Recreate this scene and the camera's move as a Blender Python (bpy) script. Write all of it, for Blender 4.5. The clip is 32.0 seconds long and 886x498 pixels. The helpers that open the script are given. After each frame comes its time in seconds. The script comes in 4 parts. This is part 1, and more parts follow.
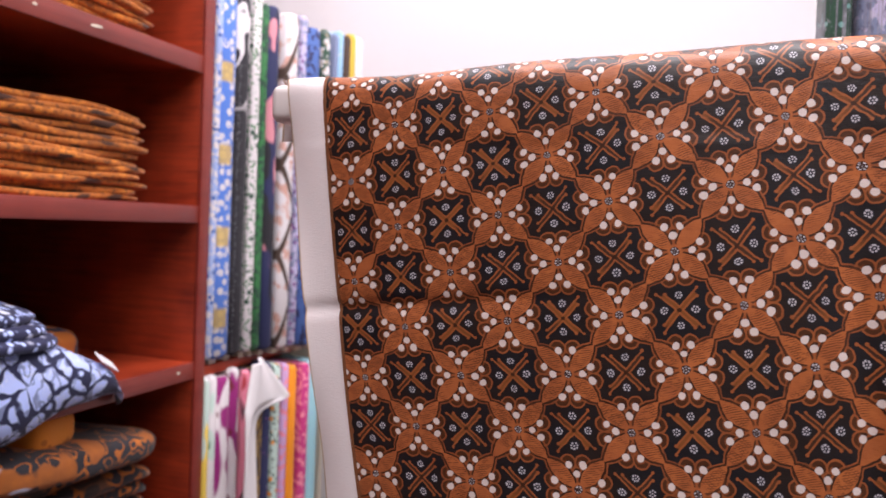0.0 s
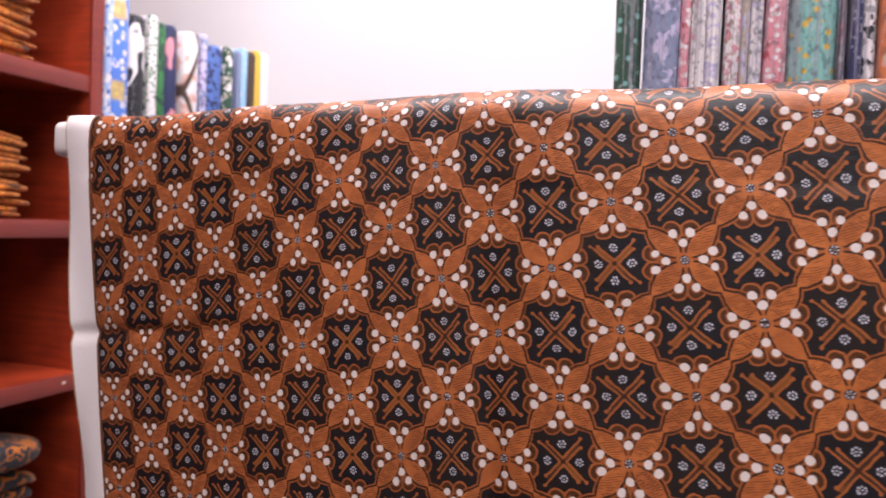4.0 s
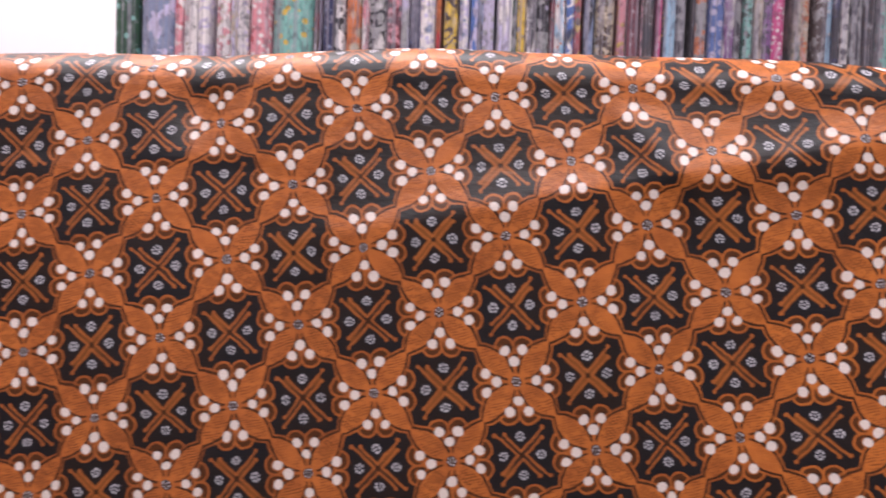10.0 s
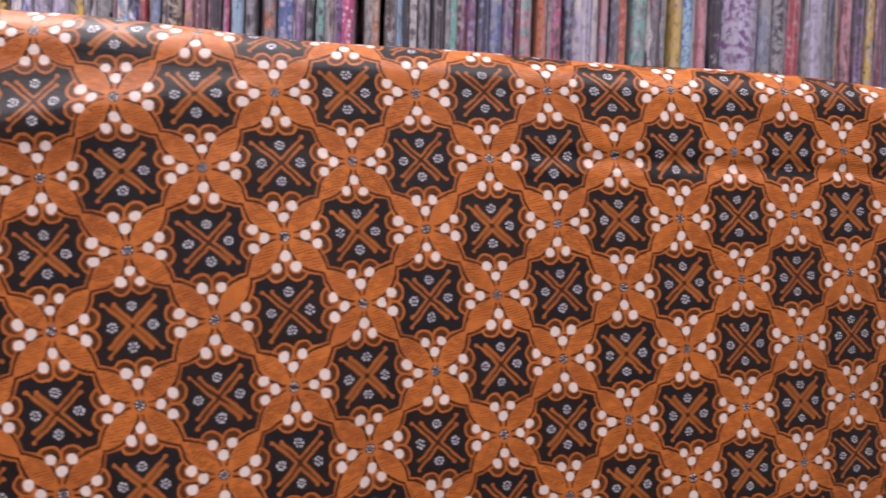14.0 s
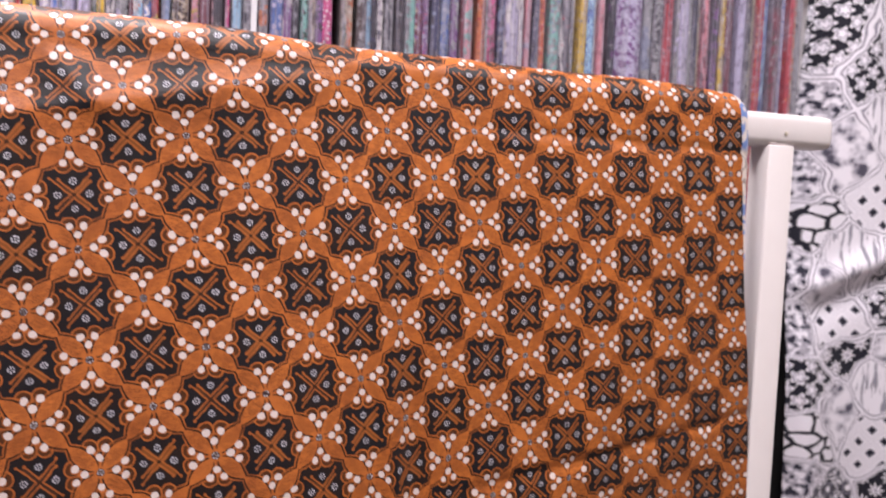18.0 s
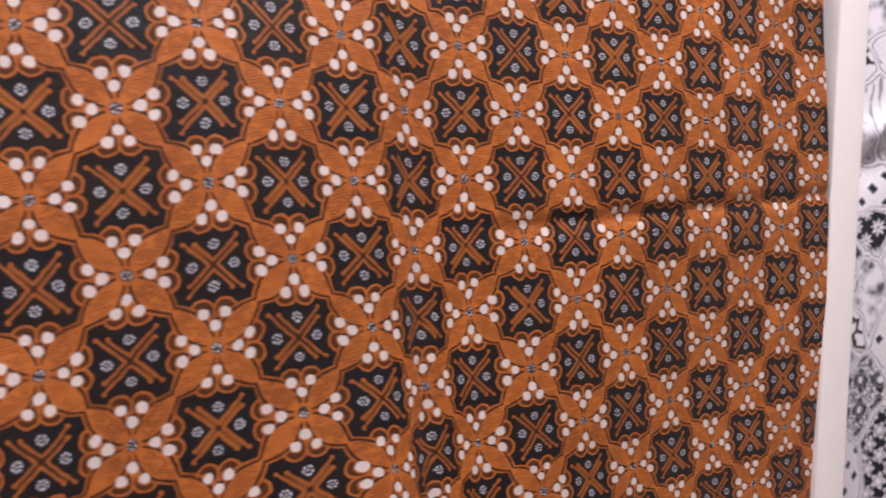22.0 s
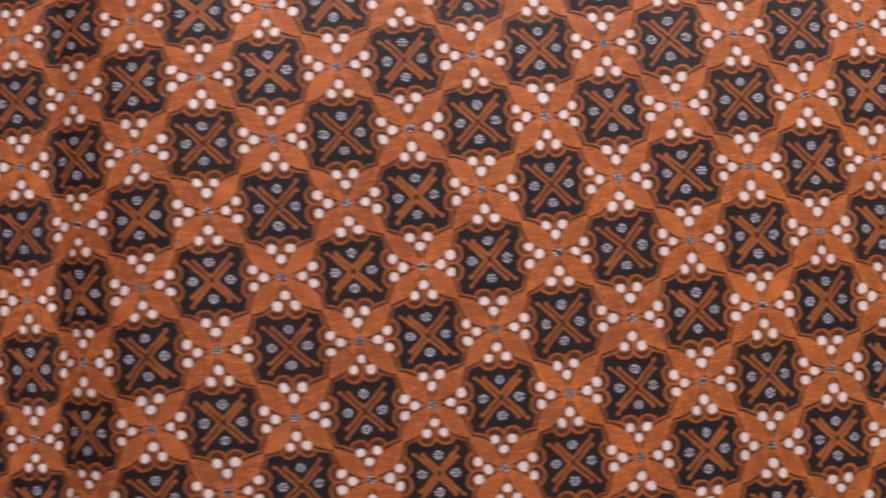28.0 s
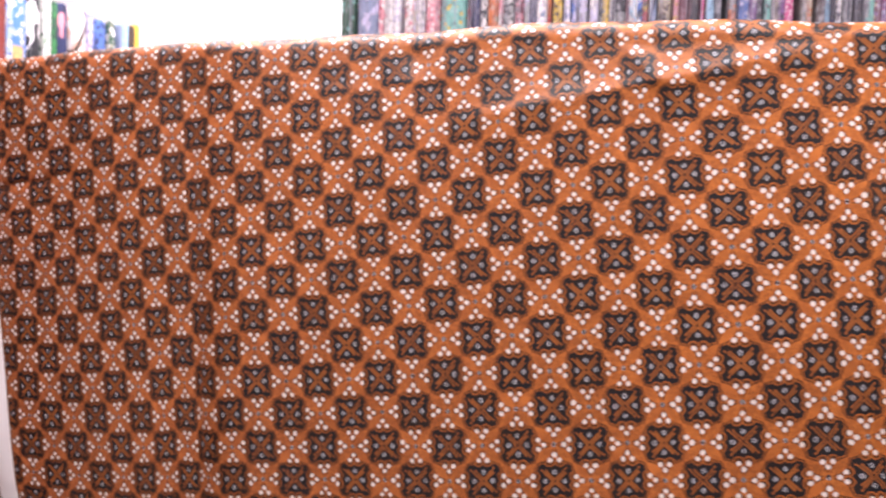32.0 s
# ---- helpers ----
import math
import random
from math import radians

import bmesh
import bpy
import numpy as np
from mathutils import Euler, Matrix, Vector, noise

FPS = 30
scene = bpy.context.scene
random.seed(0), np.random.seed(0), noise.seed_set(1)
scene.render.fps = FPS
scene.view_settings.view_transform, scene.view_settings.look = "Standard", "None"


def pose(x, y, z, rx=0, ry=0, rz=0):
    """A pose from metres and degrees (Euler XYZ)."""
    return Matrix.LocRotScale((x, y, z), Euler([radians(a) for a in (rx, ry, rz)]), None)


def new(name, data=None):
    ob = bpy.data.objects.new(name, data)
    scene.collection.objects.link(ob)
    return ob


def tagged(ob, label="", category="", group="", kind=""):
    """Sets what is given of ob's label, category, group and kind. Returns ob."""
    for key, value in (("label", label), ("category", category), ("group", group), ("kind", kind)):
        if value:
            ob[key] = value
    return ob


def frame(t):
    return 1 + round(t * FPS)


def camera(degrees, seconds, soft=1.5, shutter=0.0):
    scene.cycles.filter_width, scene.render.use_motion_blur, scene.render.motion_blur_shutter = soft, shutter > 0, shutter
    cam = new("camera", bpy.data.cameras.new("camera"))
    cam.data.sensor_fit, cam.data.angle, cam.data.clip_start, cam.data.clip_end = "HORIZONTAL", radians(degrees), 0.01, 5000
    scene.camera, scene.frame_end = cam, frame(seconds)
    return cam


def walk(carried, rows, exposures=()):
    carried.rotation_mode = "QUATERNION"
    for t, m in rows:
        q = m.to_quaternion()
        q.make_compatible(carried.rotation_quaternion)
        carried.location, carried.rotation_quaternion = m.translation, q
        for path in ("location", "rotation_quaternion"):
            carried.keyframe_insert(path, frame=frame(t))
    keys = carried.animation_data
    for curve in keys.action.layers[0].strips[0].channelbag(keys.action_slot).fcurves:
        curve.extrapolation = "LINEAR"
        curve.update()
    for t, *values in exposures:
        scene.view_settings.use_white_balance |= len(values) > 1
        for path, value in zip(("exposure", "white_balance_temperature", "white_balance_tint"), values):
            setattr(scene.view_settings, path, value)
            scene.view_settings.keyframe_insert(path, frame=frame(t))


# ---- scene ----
cam = camera(63.0, 32.0, soft=1.55, shutter=0.5)
cam.data.dof.use_dof, cam.data.dof.focus_distance, cam.data.dof.aperture_fstop = True, 0.36, 11.0
PATH = [
    (0.0, -0.0209, -0.0066, 1.2514, 18.623, -1.861, -2.438),
    (0.5, -0.0087, -0.0055, 1.2539, 18.729, -1.938, -2.494),
    (1.0, 0.0089, 0.0018, 1.2520, 18.843, -1.919, -2.584),
    (1.5, 0.0258, 0.0043, 1.2584, 18.858, -1.672, -2.565),
    (2.0, 0.0452, 0.0030, 1.2607, 18.927, -1.762, -2.476),
    (2.5, 0.0680, 0.0059, 1.2687, 18.959, -1.750, -2.439),
    (3.0, 0.0994, 0.0132, 1.2745, 19.156, -1.982, -2.517),
    (3.5, 0.1238, 0.0161, 1.2774, 19.183, -1.949, -2.503),
    (5.5, 0.2033, 0.0212, 1.2811, 16.094, -1.931, -2.564),
    (6.0, 0.2264, 0.0187, 1.2809, 14.818, -1.847, -2.541),
    (6.5, 0.2479, 0.0215, 1.2826, 13.602, -1.972, -2.537),
    (7.0, 0.2676, 0.0200, 1.2859, 12.029, -1.961, -2.539),
    (7.5, 0.2829, 0.0208, 1.2859, 10.625, -2.018, -2.496),
    (8.0, 0.3073, 0.0263, 1.2839, 9.394, -1.806, -2.493),
    (8.5, 0.3311, 0.0297, 1.2845, 8.239, -1.979, -2.402),
    (9.0, 0.3574, 0.0335, 1.2816, 7.198, -1.654, -2.324),
    (9.5, 0.3741, 0.0451, 1.2797, 5.823, -1.815, -2.318),
    (10.0, 0.3942, 0.0541, 1.2790, 3.731, -2.020, -2.333),
    (10.5, 0.4203, 0.0642, 1.2771, 1.613, -2.157, -2.338),
    (11.0, 0.4565, 0.0676, 1.2766, 1.137, -1.917, -2.304),
    (11.5, 0.4900, 0.0716, 1.2727, -0.122, -1.667, -2.315),
    (12.0, 0.5285, 0.0700, 1.2714, -0.508, -1.988, -2.348),
    (12.5, 0.5566, 0.0676, 1.2717, -0.579, -2.225, -2.457),
    (13.0, 0.5826, 0.0738, 1.2708, -2.384, -2.175, -2.202),
    (13.5, 0.6116, 0.0737, 1.2721, -3.962, -2.076, -2.311),
    (14.0, 0.6346, 0.0691, 1.2772, -5.808, -2.107, -2.147),
    (14.5, 0.6581, 0.0688, 1.2708, -7.072, -2.284, -2.156),
    (15.0, 0.6793, 0.0584, 1.2713, -8.709, -1.939, -2.311),
    (15.5, 0.6565, 0.0534, 1.2535, -10.534, -1.005, -2.084),
    (17.5, 0.5334, -0.0515, 1.2691, -14.448, -2.789, -2.476),
    (18.0, 0.5517, -0.0685, 1.2525, -14.540, -2.831, -2.652),
    (18.5, 0.5703, -0.0480, 1.2225, -14.823, -2.710, -2.505),
    (19.0, 0.6003, -0.0321, 1.1913, -15.479, -2.630, -2.530),
    (19.5, 0.6261, -0.0143, 1.1644, -16.270, -2.447, -2.482),
    (20.0, 0.6398, 0.0178, 1.1317, -17.107, -2.382, -2.586),
    (20.5, 0.6318, 0.0358, 1.1106, -17.677, -2.272, -2.583),
    (21.0, 0.6127, 0.0482, 1.0949, -18.104, -2.406, -2.668),
    (21.5, 0.5910, 0.0584, 1.0837, -18.476, -2.012, -2.635),
    (22.0, 0.5653, 0.0582, 1.0782, -18.321, -1.288, -2.357),
    (22.5, 0.5252, 0.0598, 1.0787, -18.932, -1.424, -2.339),
    (23.0, 0.4950, 0.0540, 1.0749, -18.939, -1.303, -2.380),
    (23.5, 0.4807, 0.0452, 1.0821, -18.427, -1.523, -2.420),
    (24.0, 0.4590, 0.0374, 1.0826, -18.053, -1.609, -2.396),
    (24.5, 0.4333, 0.0374, 1.0815, -17.430, -1.448, -2.446),
    (25.0, 0.3986, 0.0448, 1.0794, -16.742, -1.860, -2.363),
    (25.5, 0.3669, 0.0402, 1.0742, -15.748, -1.618, -2.364),
    (27.5, 0.2724, 0.0274, 1.0545, -2.305, 0.260, -2.146),
    (28.0, 0.2289, 0.0228, 1.0523, -1.390, 0.489, -2.339),
    (28.5, 0.1804, 0.0061, 1.0654, 0.718, -0.196, -2.240),
    (29.0, 0.1580, -0.0282, 1.1021, 3.897, -1.957, -2.385),
    (29.5, 0.1725, -0.0709, 1.1592, 7.405, -3.191, -2.154),
    (30.0, 0.2187, -0.1536, 1.1699, 11.016, -2.677, -2.205),
    (30.5, 0.2541, -0.2114, 1.1643, 11.958, -1.854, -2.360),
    (31.0, 0.3418, -0.2098, 1.1662, 14.051, -2.353, -2.256),
    (31.5, 0.3944, -0.2351, 1.1885, 14.356, -2.955, -2.079),
    (32.0, 0.4526, -0.2477, 1.1940, 14.521, -3.069, -2.158),
]
walk(cam, [(t, pose(x, y, z, 90 + pitch, roll, yaw)) for t, x, y, z, yaw, pitch, roll in PATH],
     [(0.0, -0.28), (3.5, -0.28), (6.0, -0.29), (9.0, -0.26), (12.0, -0.14), (13.0, -0.17), (14.0, -0.17), (15.0, -0.05), (18.0, 0.08), (20.0, 0.12), (22.0, 0.20), (23.0, 0.43), (24.0, 0.50), (25.5, 0.48), (28.0, 0.30), (30.5, 0.44), (32.0, 0.47)])
# ---- end of path ----

# ---- world and lights ----
world = bpy.data.worlds.new("world")
scene.world = world
world.use_nodes = True
world.node_tree.nodes["Background"].inputs["Color"].default_value = (0.9, 0.93, 1.0, 1)
world.node_tree.nodes["Background"].inputs["Strength"].default_value = 0.25


def added_area_light(x, y, z, sx, sy, watts, colour):
    data = bpy.data.lights.new("added_area_light", "AREA")
    data.shape, data.size, data.size_y, data.energy, data.color = "RECTANGLE", sx, sy, watts, colour
    ob = new("added_area_light", data)
    ob.matrix_world = pose(x, y, z)
    return ob


COOL = (1.0, 0.925, 0.965)
# unseen overhead light, assumed above and in front of the cloth
added_area_light(0.22, -0.26, 2.30, 1.6, 0.3, 29, COOL)
# added fill to brighten the north wall and west bolts, no fixture there
added_area_light(-0.10, 0.66, 2.38, 1.2, 0.25, 31, COOL)
# added fill for the post front and the patchwork cloth
added_area_light(1.25, -0.05, 2.38, 0.9, 0.25, 10, COOL)

# ---- shader helpers ----


class Graph:
    """Small wrapper that writes node arithmetic as calls."""

    def __init__(self, name):
        self.mat = bpy.data.materials.new(name)
        self.mat.use_nodes = True
        self.nt = self.mat.node_tree
        self.bsdf = self.nt.nodes["Principled BSDF"]

    def node(self, kind, operation="", data_type="", feature="", bands_direction="", uv_map=""):
        n = self.nt.nodes.new(kind)
        if operation:
            n.operation = operation
        if data_type:
            n.data_type = data_type
        if feature:
            n.feature = feature
        if bands_direction:
            n.bands_direction = bands_direction
        if uv_map:
            n.uv_map = uv_map
        return n

    def put(self, socket, value):
        if isinstance(value, bpy.types.NodeSocket):
            self.nt.links.new(value, socket)
        else:
            socket.default_value = value

    def m(self, op, a, b=0.0, c=0.0):
        n = self.node("ShaderNodeMath", operation=op)
        for s, v in zip(n.inputs, (a, b, c)):
            self.put(s, v)
        return n.outputs[0]

    def add(self, a, b): return self.m("ADD", a, b)
    def sub(self, a, b): return self.m("SUBTRACT", a, b)
    def mul(self, a, b): return self.m("MULTIPLY", a, b)
    def lt(self, a, b): return self.m("LESS_THAN", a, b)
    def lo(self, a, b): return self.m("MINIMUM", a, b)
    def hi(self, a, b): return self.m("MAXIMUM", a, b)
    def ab(self, a): return self.m("ABSOLUTE", a)

    def soft(self, a, edge, width):
        """1 below edge, 0 above it, over a short ramp."""
        n = self.node("ShaderNodeMapRange")
        n.interpolation_type = "SMOOTHSTEP"
        self.put(n.inputs[0], a)
        self.put(n.inputs[1], self.sub(edge, width) if isinstance(edge, bpy.types.NodeSocket) else edge - width)
        self.put(n.inputs[2], self.add(edge, width) if isinstance(edge, bpy.types.NodeSocket) else edge + width)
        n.inputs[3].default_value, n.inputs[4].default_value = 1.0, 0.0
        return n.outputs[0]

    def dist(self, x, y, px, py):
        dx, dy = self.sub(x, px), self.sub(y, py)
        return self.m("SQRT", self.add(self.mul(dx, dx), self.mul(dy, dy)))

    def mix(self, f, a, b):
        n = self.node("ShaderNodeMix", data_type="RGBA")
        self.put(n.inputs[0], f)
        self.put(n.inputs[6], (*a, 1) if isinstance(a, tuple) else a)
        self.put(n.inputs[7], (*b, 1) if isinstance(b, tuple) else b)
        return n.outputs[2]

    def coords(self, kind="Object"):
        return self.node("ShaderNodeTexCoord").outputs[kind]

    def scaled(self, vec, s):
        n = self.node("ShaderNodeMapping")
        self.put(n.inputs[0], vec)
        n.inputs[3].default_value = s if isinstance(s, tuple) else (s, s, s)
        return n.outputs[0]

    def shifted(self, vec, value):
        n = self.node("ShaderNodeVectorMath", operation="ADD")
        self.put(n.inputs[0], vec)
        self.put(n.inputs[1], value)
        return n.outputs[0]

    def noise(self, vec, scale, detail=2.0, rough=0.5, out=0):
        n = self.node("ShaderNodeTexNoise")
        self.put(n.inputs["Vector"], vec)
        n.inputs["Scale"].default_value, n.inputs["Detail"].default_value, n.inputs["Roughness"].default_value = scale, detail, rough
        return n.outputs[out]

    def voronoi(self, vec, scale, feature="F1", out=0, rand=1.0):
        n = self.node("ShaderNodeTexVoronoi", feature=feature)
        self.put(n.inputs["Vector"], vec)
        n.inputs["Scale"].default_value, n.inputs["Randomness"].default_value = scale, rand
        return n.outputs[out]

    def split(self, vec):
        n = self.node("ShaderNodeSeparateXYZ")
        self.put(n.inputs[0], vec)
        return n.outputs

    def bump(self, height, strength, distance=0.001):
        n = self.node("ShaderNodeBump")
        self.put(n.inputs["Height"], height)
        n.inputs["Strength"].default_value, n.inputs["Distance"].default_value = strength, distance
        self.put(self.bsdf.inputs["Normal"], n.outputs[0])

    def done(self, colour, rough=0.8, spec=0.3, sheen=0.0):
        self.put(self.bsdf.inputs["Base Color"], (*colour, 1) if isinstance(colour, tuple) else colour)
        self.put(self.bsdf.inputs["Roughness"], rough)
        self.bsdf.inputs["Specular IOR Level"].default_value = spec
        self.bsdf.inputs["Sheen Weight"].default_value = sheen
        return self.mat


def weave(g, vec):
    """Fine cotton weave with slubs."""
    a = g.noise(g.scaled(vec, (1, 1, 0.15)), 1500, 1.0)
    b = g.noise(g.scaled(vec, (0.15, 1, 1)), 1500, 1.0)
    return g.add(a, b)


BRONZE = (0.34, 0.108, 0.022)
INK = (0.011, 0.0095, 0.0125)
WAX = (0.72, 0.62, 0.595)
UMBER = (0.045, 0.014, 0.006)


def batik_print():
    """Checkerboard of four-leaf flowers with dot clusters and dark squares with crossed stems, one cell to a unit of the map."""
    g = Graph("batik_print")
    uv = g.node("ShaderNodeUVMap", uv_map="cells").outputs[0]
    jit = g.node("ShaderNodeVectorMath", operation="SUBTRACT")
    g.put(jit.inputs[0], g.noise(uv, 1.3, 2.0, 0.5, 1))
    jit.inputs[1].default_value = (0.5, 0.5, 0.5)
    sc = g.node("ShaderNodeVectorMath", operation="SCALE")
    g.put(sc.inputs[0], jit.outputs[0])
    sc.inputs["Scale"].default_value = 0.10
    fine = g.node("ShaderNodeVectorMath", operation="SUBTRACT")
    g.put(fine.inputs[0], g.noise(uv, 9.0, 1.0, 0.5, 1))
    fine.inputs[1].default_value = (0.5, 0.5, 0.5)
    sc2 = g.node("ShaderNodeVectorMath", operation="SCALE")
    g.put(sc2.inputs[0], fine.outputs[0])
    sc2.inputs["Scale"].default_value = 0.035
    p = g.shifted(g.shifted(uv, sc.outputs[0]), sc2.outputs[0])
    u, v, _ = g.split(p)
    iu, iv = g.m("FLOOR", g.add(u, 0.5)), g.m("FLOOR", g.add(v, 0.5))
    parity = g.m("FLOORED_MODULO", g.add(iu, iv), 2.0)
    dark_cell = g.m("GREATER_THAN", parity, 0.5)
    a, b = g.sub(u, iu), g.sub(v, iv)
    aa, bb = g.ab(a), g.ab(b)
    m, n = g.hi(aa, bb), g.lo(aa, bb)
    along = g.mul(g.add(aa, bb), 0.70711)
    across = g.mul(g.ab(g.sub(aa, bb)), 0.70711)
    # dyes: warm ochre with cloudy patches, ink that turns bluish here and there
    # the ochre is darker and duller towards the left end of the length
    end = g.soft(g.add(g.split(uv)[0], g.mul(g.noise(uv, 0.15, 2.0), 8.0)), 0.0, 24.0)
    strong = g.mix(end, (0.580, 0.171, 0.031), (0.448, 0.131, 0.046))
    weak = g.mix(end, (0.415, 0.116, 0.024), (0.33, 0.094, 0.036))
    dye = g.mix(g.soft(g.noise(uv, 1.6, 4.0, 0.65), 0.5, 0.22), strong, weak)
    ink = g.mix(g.soft(g.noise(uv, 0.8, 2.0), 0.5, 0.15), INK, (0.017, 0.010, 0.009))
    pen = g.add(0.013, g.mul(g.noise(uv, 4.0, 1.0), 0.012))

    bronze_line = g.mix(g.add(0.04, g.mul(end, 0.40)), dye, UMBER)
    fill = g.mix(g.sub(0.14, g.mul(end, 0.06)), UMBER, BRONZE)
    patchy = g.soft(g.noise(uv, 2.2, 1.0), 0.52, 0.08)

    # the leaf tips run together except towards the left end
    reach_pi = g.add(math.pi / 0.728, g.mul(end, math.pi / 0.712 - math.pi / 0.728))

    def leaf_at(al, ac):
        """Leaf body, dark vein line beside it and ochre outline, by place along and across its axis."""
        w = g.mul(g.m("POWER", g.hi(g.m("SINE", g.mul(g.hi(g.sub(al, 0.02), 0.0), reach_pi)), 0.0), 0.92), 0.153)
        e = g.sub(ac, w)
        return g.soft(e, 0.0, 0.008), g.mul(g.soft(g.ab(g.sub(e, 0.004)), pen, 0.006), g.add(0.80, g.mul(patchy, 0.20))), g.mul(g.soft(g.ab(g.sub(e, 0.037)), 0.017, 0.006), g.add(0.62, g.mul(patchy, 0.38)))

    # flower cell: four leaves on the diagonals, three wax dots to each side in scalloped outlines
    leaf, vein, outline = leaf_at(along, across)
    d_in, d_out = g.dist(m, n, 0.268, 0.0), g.dist(m, n, 0.415, 0.125)
    d = g.lo(d_in, d_out)
    size = g.add(g.sub(0.058, g.mul(end, 0.007)), g.mul(g.noise(uv, 2.7, 0.0), 0.022))
    dots = g.soft(d, size, 0.008)
    # ink pooled on one side of each dot
    a2, b2 = g.ab(g.sub(a, 0.022)), g.ab(g.add(b, 0.026))
    m2, n2 = g.hi(a2, b2), g.lo(a2, b2)
    d2 = g.lo(g.dist(m2, n2, 0.268, 0.0), g.dist(m2, n2, 0.415, 0.125))
    pool = g.soft(d2, 0.074, 0.010)
    lobe_d = g.dist(m, n, 0.450, 0.132)
    inner = g.soft(g.add(m, g.mul(n, 0.6)), g.add(g.sub(0.37, g.mul(end, 0.13)), g.mul(g.noise(uv, 3.3, 0.0), 0.10)), 0.02)
    col = g.mix(g.hi(inner, g.mul(g.soft(d, 0.088, 0.008), g.sub(0.9, g.mul(end, 0.55)))), fill, dye)
    col = g.mix(g.mul(g.soft(g.ab(g.sub(lobe_d, 0.134)), 0.017, 0.006), g.sub(1.0, inner)), col, bronze_line)
    outside = g.mul(g.sub(1.0, g.soft(lobe_d, 0.148, 0.006)), g.m("GREATER_THAN", m, 0.42))
    col = g.mix(outside, col, ink)
    col = g.mix(pool, col, UMBER)
    # pen hatching in the leaves, short broken strokes
    way = g.m("SIGN", g.mul(a, b))
    slant = g.add(1.5, g.mul(g.noise(uv, 1.1, 0.0), 7.0))
    lines = g.soft(g.ab(g.sub(g.m("FRACT", g.add(g.mul(b, 27.0), g.mul(a, slant))), 0.5)), 0.19, 0.08)
    cross = g.soft(g.ab(g.sub(g.m("FRACT", g.add(g.mul(a, g.mul(way, 14.0)), g.mul(b, 15.0))), 0.5)), 0.10, 0.08)
    lines = g.hi(lines, g.mul(cross, g.soft(g.noise(uv, 0.7, 0.0), 0.46, 0.05)))
    broken = g.mul(g.soft(g.noise(g.scaled(uv, (0.6, 1.4, 1)), 11.0, 1.0), 0.58, 0.08), g.soft(g.noise(g.shifted(uv, (3.0, 5.0, 1.0)), 1.3, 1.0), 0.66, 0.06))
    inside = g.mul(g.soft(g.ab(g.sub(along, 0.40)), 0.22, 0.03), g.soft(across, 0.105, 0.02))
    leafcol = g.mix(g.mul(g.mul(lines, broken), g.mul(inside, g.add(0.62, g.mul(end, 0.14)))), dye, UMBER)
    col = g.mix(outline, col, bronze_line)
    col = g.mix(leaf, col, leafcol)
    col = g.mix(g.mul(vein, g.soft(g.sub(0.10, along), 0.0, 0.02)), col, UMBER)
    def dashes(dist, angle, radius, half, count):
        """A ring of short pen dashes round a dot."""
        turn = g.add(g.mul(angle, count / (2 * math.pi)), g.mul(g.noise(uv, 0.9, 0.0), 5.0))
        ring = g.mul(g.soft(g.ab(g.sub(dist, radius)), half, 0.008), g.soft(g.ab(g.sub(g.m("FRACT", turn), 0.5)), 0.32, 0.08))
        return g.hi(ring, g.soft(dist, 0.013, 0.008))

    d0 = g.m("SQRT", g.add(g.mul(a, a), g.mul(b, b)))
    col = g.mix(g.soft(d0, 0.10, 0.03), col, dye)
    col = g.mix(dots, col, WAX)
    strokes = g.soft(g.ab(g.sub(g.m("FRACT", g.add(g.mul(b, 24.0), g.mul(g.noise(uv, 3.0, 1.0), 9.0))), 0.5)), 0.20, 0.09)
    eye = g.mix(strokes, (0.60, 0.57, 0.62), (0.03, 0.03, 0.05))
    col = g.mix(g.soft(d0, 0.074, 0.008), col, UMBER)
    col = g.mix(dashes(d0, g.m("ARCTAN2", b, a), 0.048, 0.015, 6.0), col, eye)
    # dark cell: crossed stems, four small stroked flowers, edged by the neighbours' lobes
    ring_d = g.dist(m, n, 0.550, 0.132)
    dk = g.mix(g.soft(g.ab(g.sub(ring_d, 0.134)), 0.017, 0.006), ink, bronze_line)
    dk = g.mix(g.soft(ring_d, 0.116, 0.008), dk, fill)
    leaf2, vein2, outline2 = leaf_at(g.sub(0.7071, across), g.sub(0.7071, along))
    dk = g.mix(outline2, dk, bronze_line)
    dk = g.mix(leaf2, dk, dye)
    dk = g.mix(vein2, dk, UMBER)
    side = g.m("SIGN", g.mul(g.sub(aa, bb), g.mul(a, b)))
    reach = g.add(0.415, g.mul(side, 0.050))
    stem = g.mul(g.soft(g.ab(g.sub(across, 0.038)), 0.015, 0.006), g.soft(along, reach, 0.012))
    knob = g.soft(g.dist(along, across, reach, 0.046), 0.029, 0.008)
    wash = g.mul(g.soft(across, g.sub(0.070, g.mul(end, 0.020)), 0.010), g.soft(along, 0.38, 0.02))
    fade = g.soft(g.noise(uv, 0.9, 0.0), 0.48, 0.08)
    dk = g.mix(g.mul(wash, g.add(0.16, g.mul(fade, 0.62))), dk, g.mix(0.22, BRONZE, UMBER))
    dk = g.mix(g.hi(stem, knob), dk, g.mix(g.sub(0.62, g.mul(end, 0.10)), (0.20, 0.064, 0.020), dye))
    fl = g.dist(m, n, 0.258, 0.0)
    flow = dashes(fl, g.m("ARCTAN2", n, g.sub(m, 0.258)), 0.050, 0.014, 7.0)
    dk = g.mix(g.soft(fl, 0.078, 0.010), dk, (0.013, 0.012, 0.024))
    dk = g.mix(flow, dk, (0.60, 0.58, 0.63))
    dk = g.mix(g.soft(d0, 0.036, 0.008), dk, UMBER)
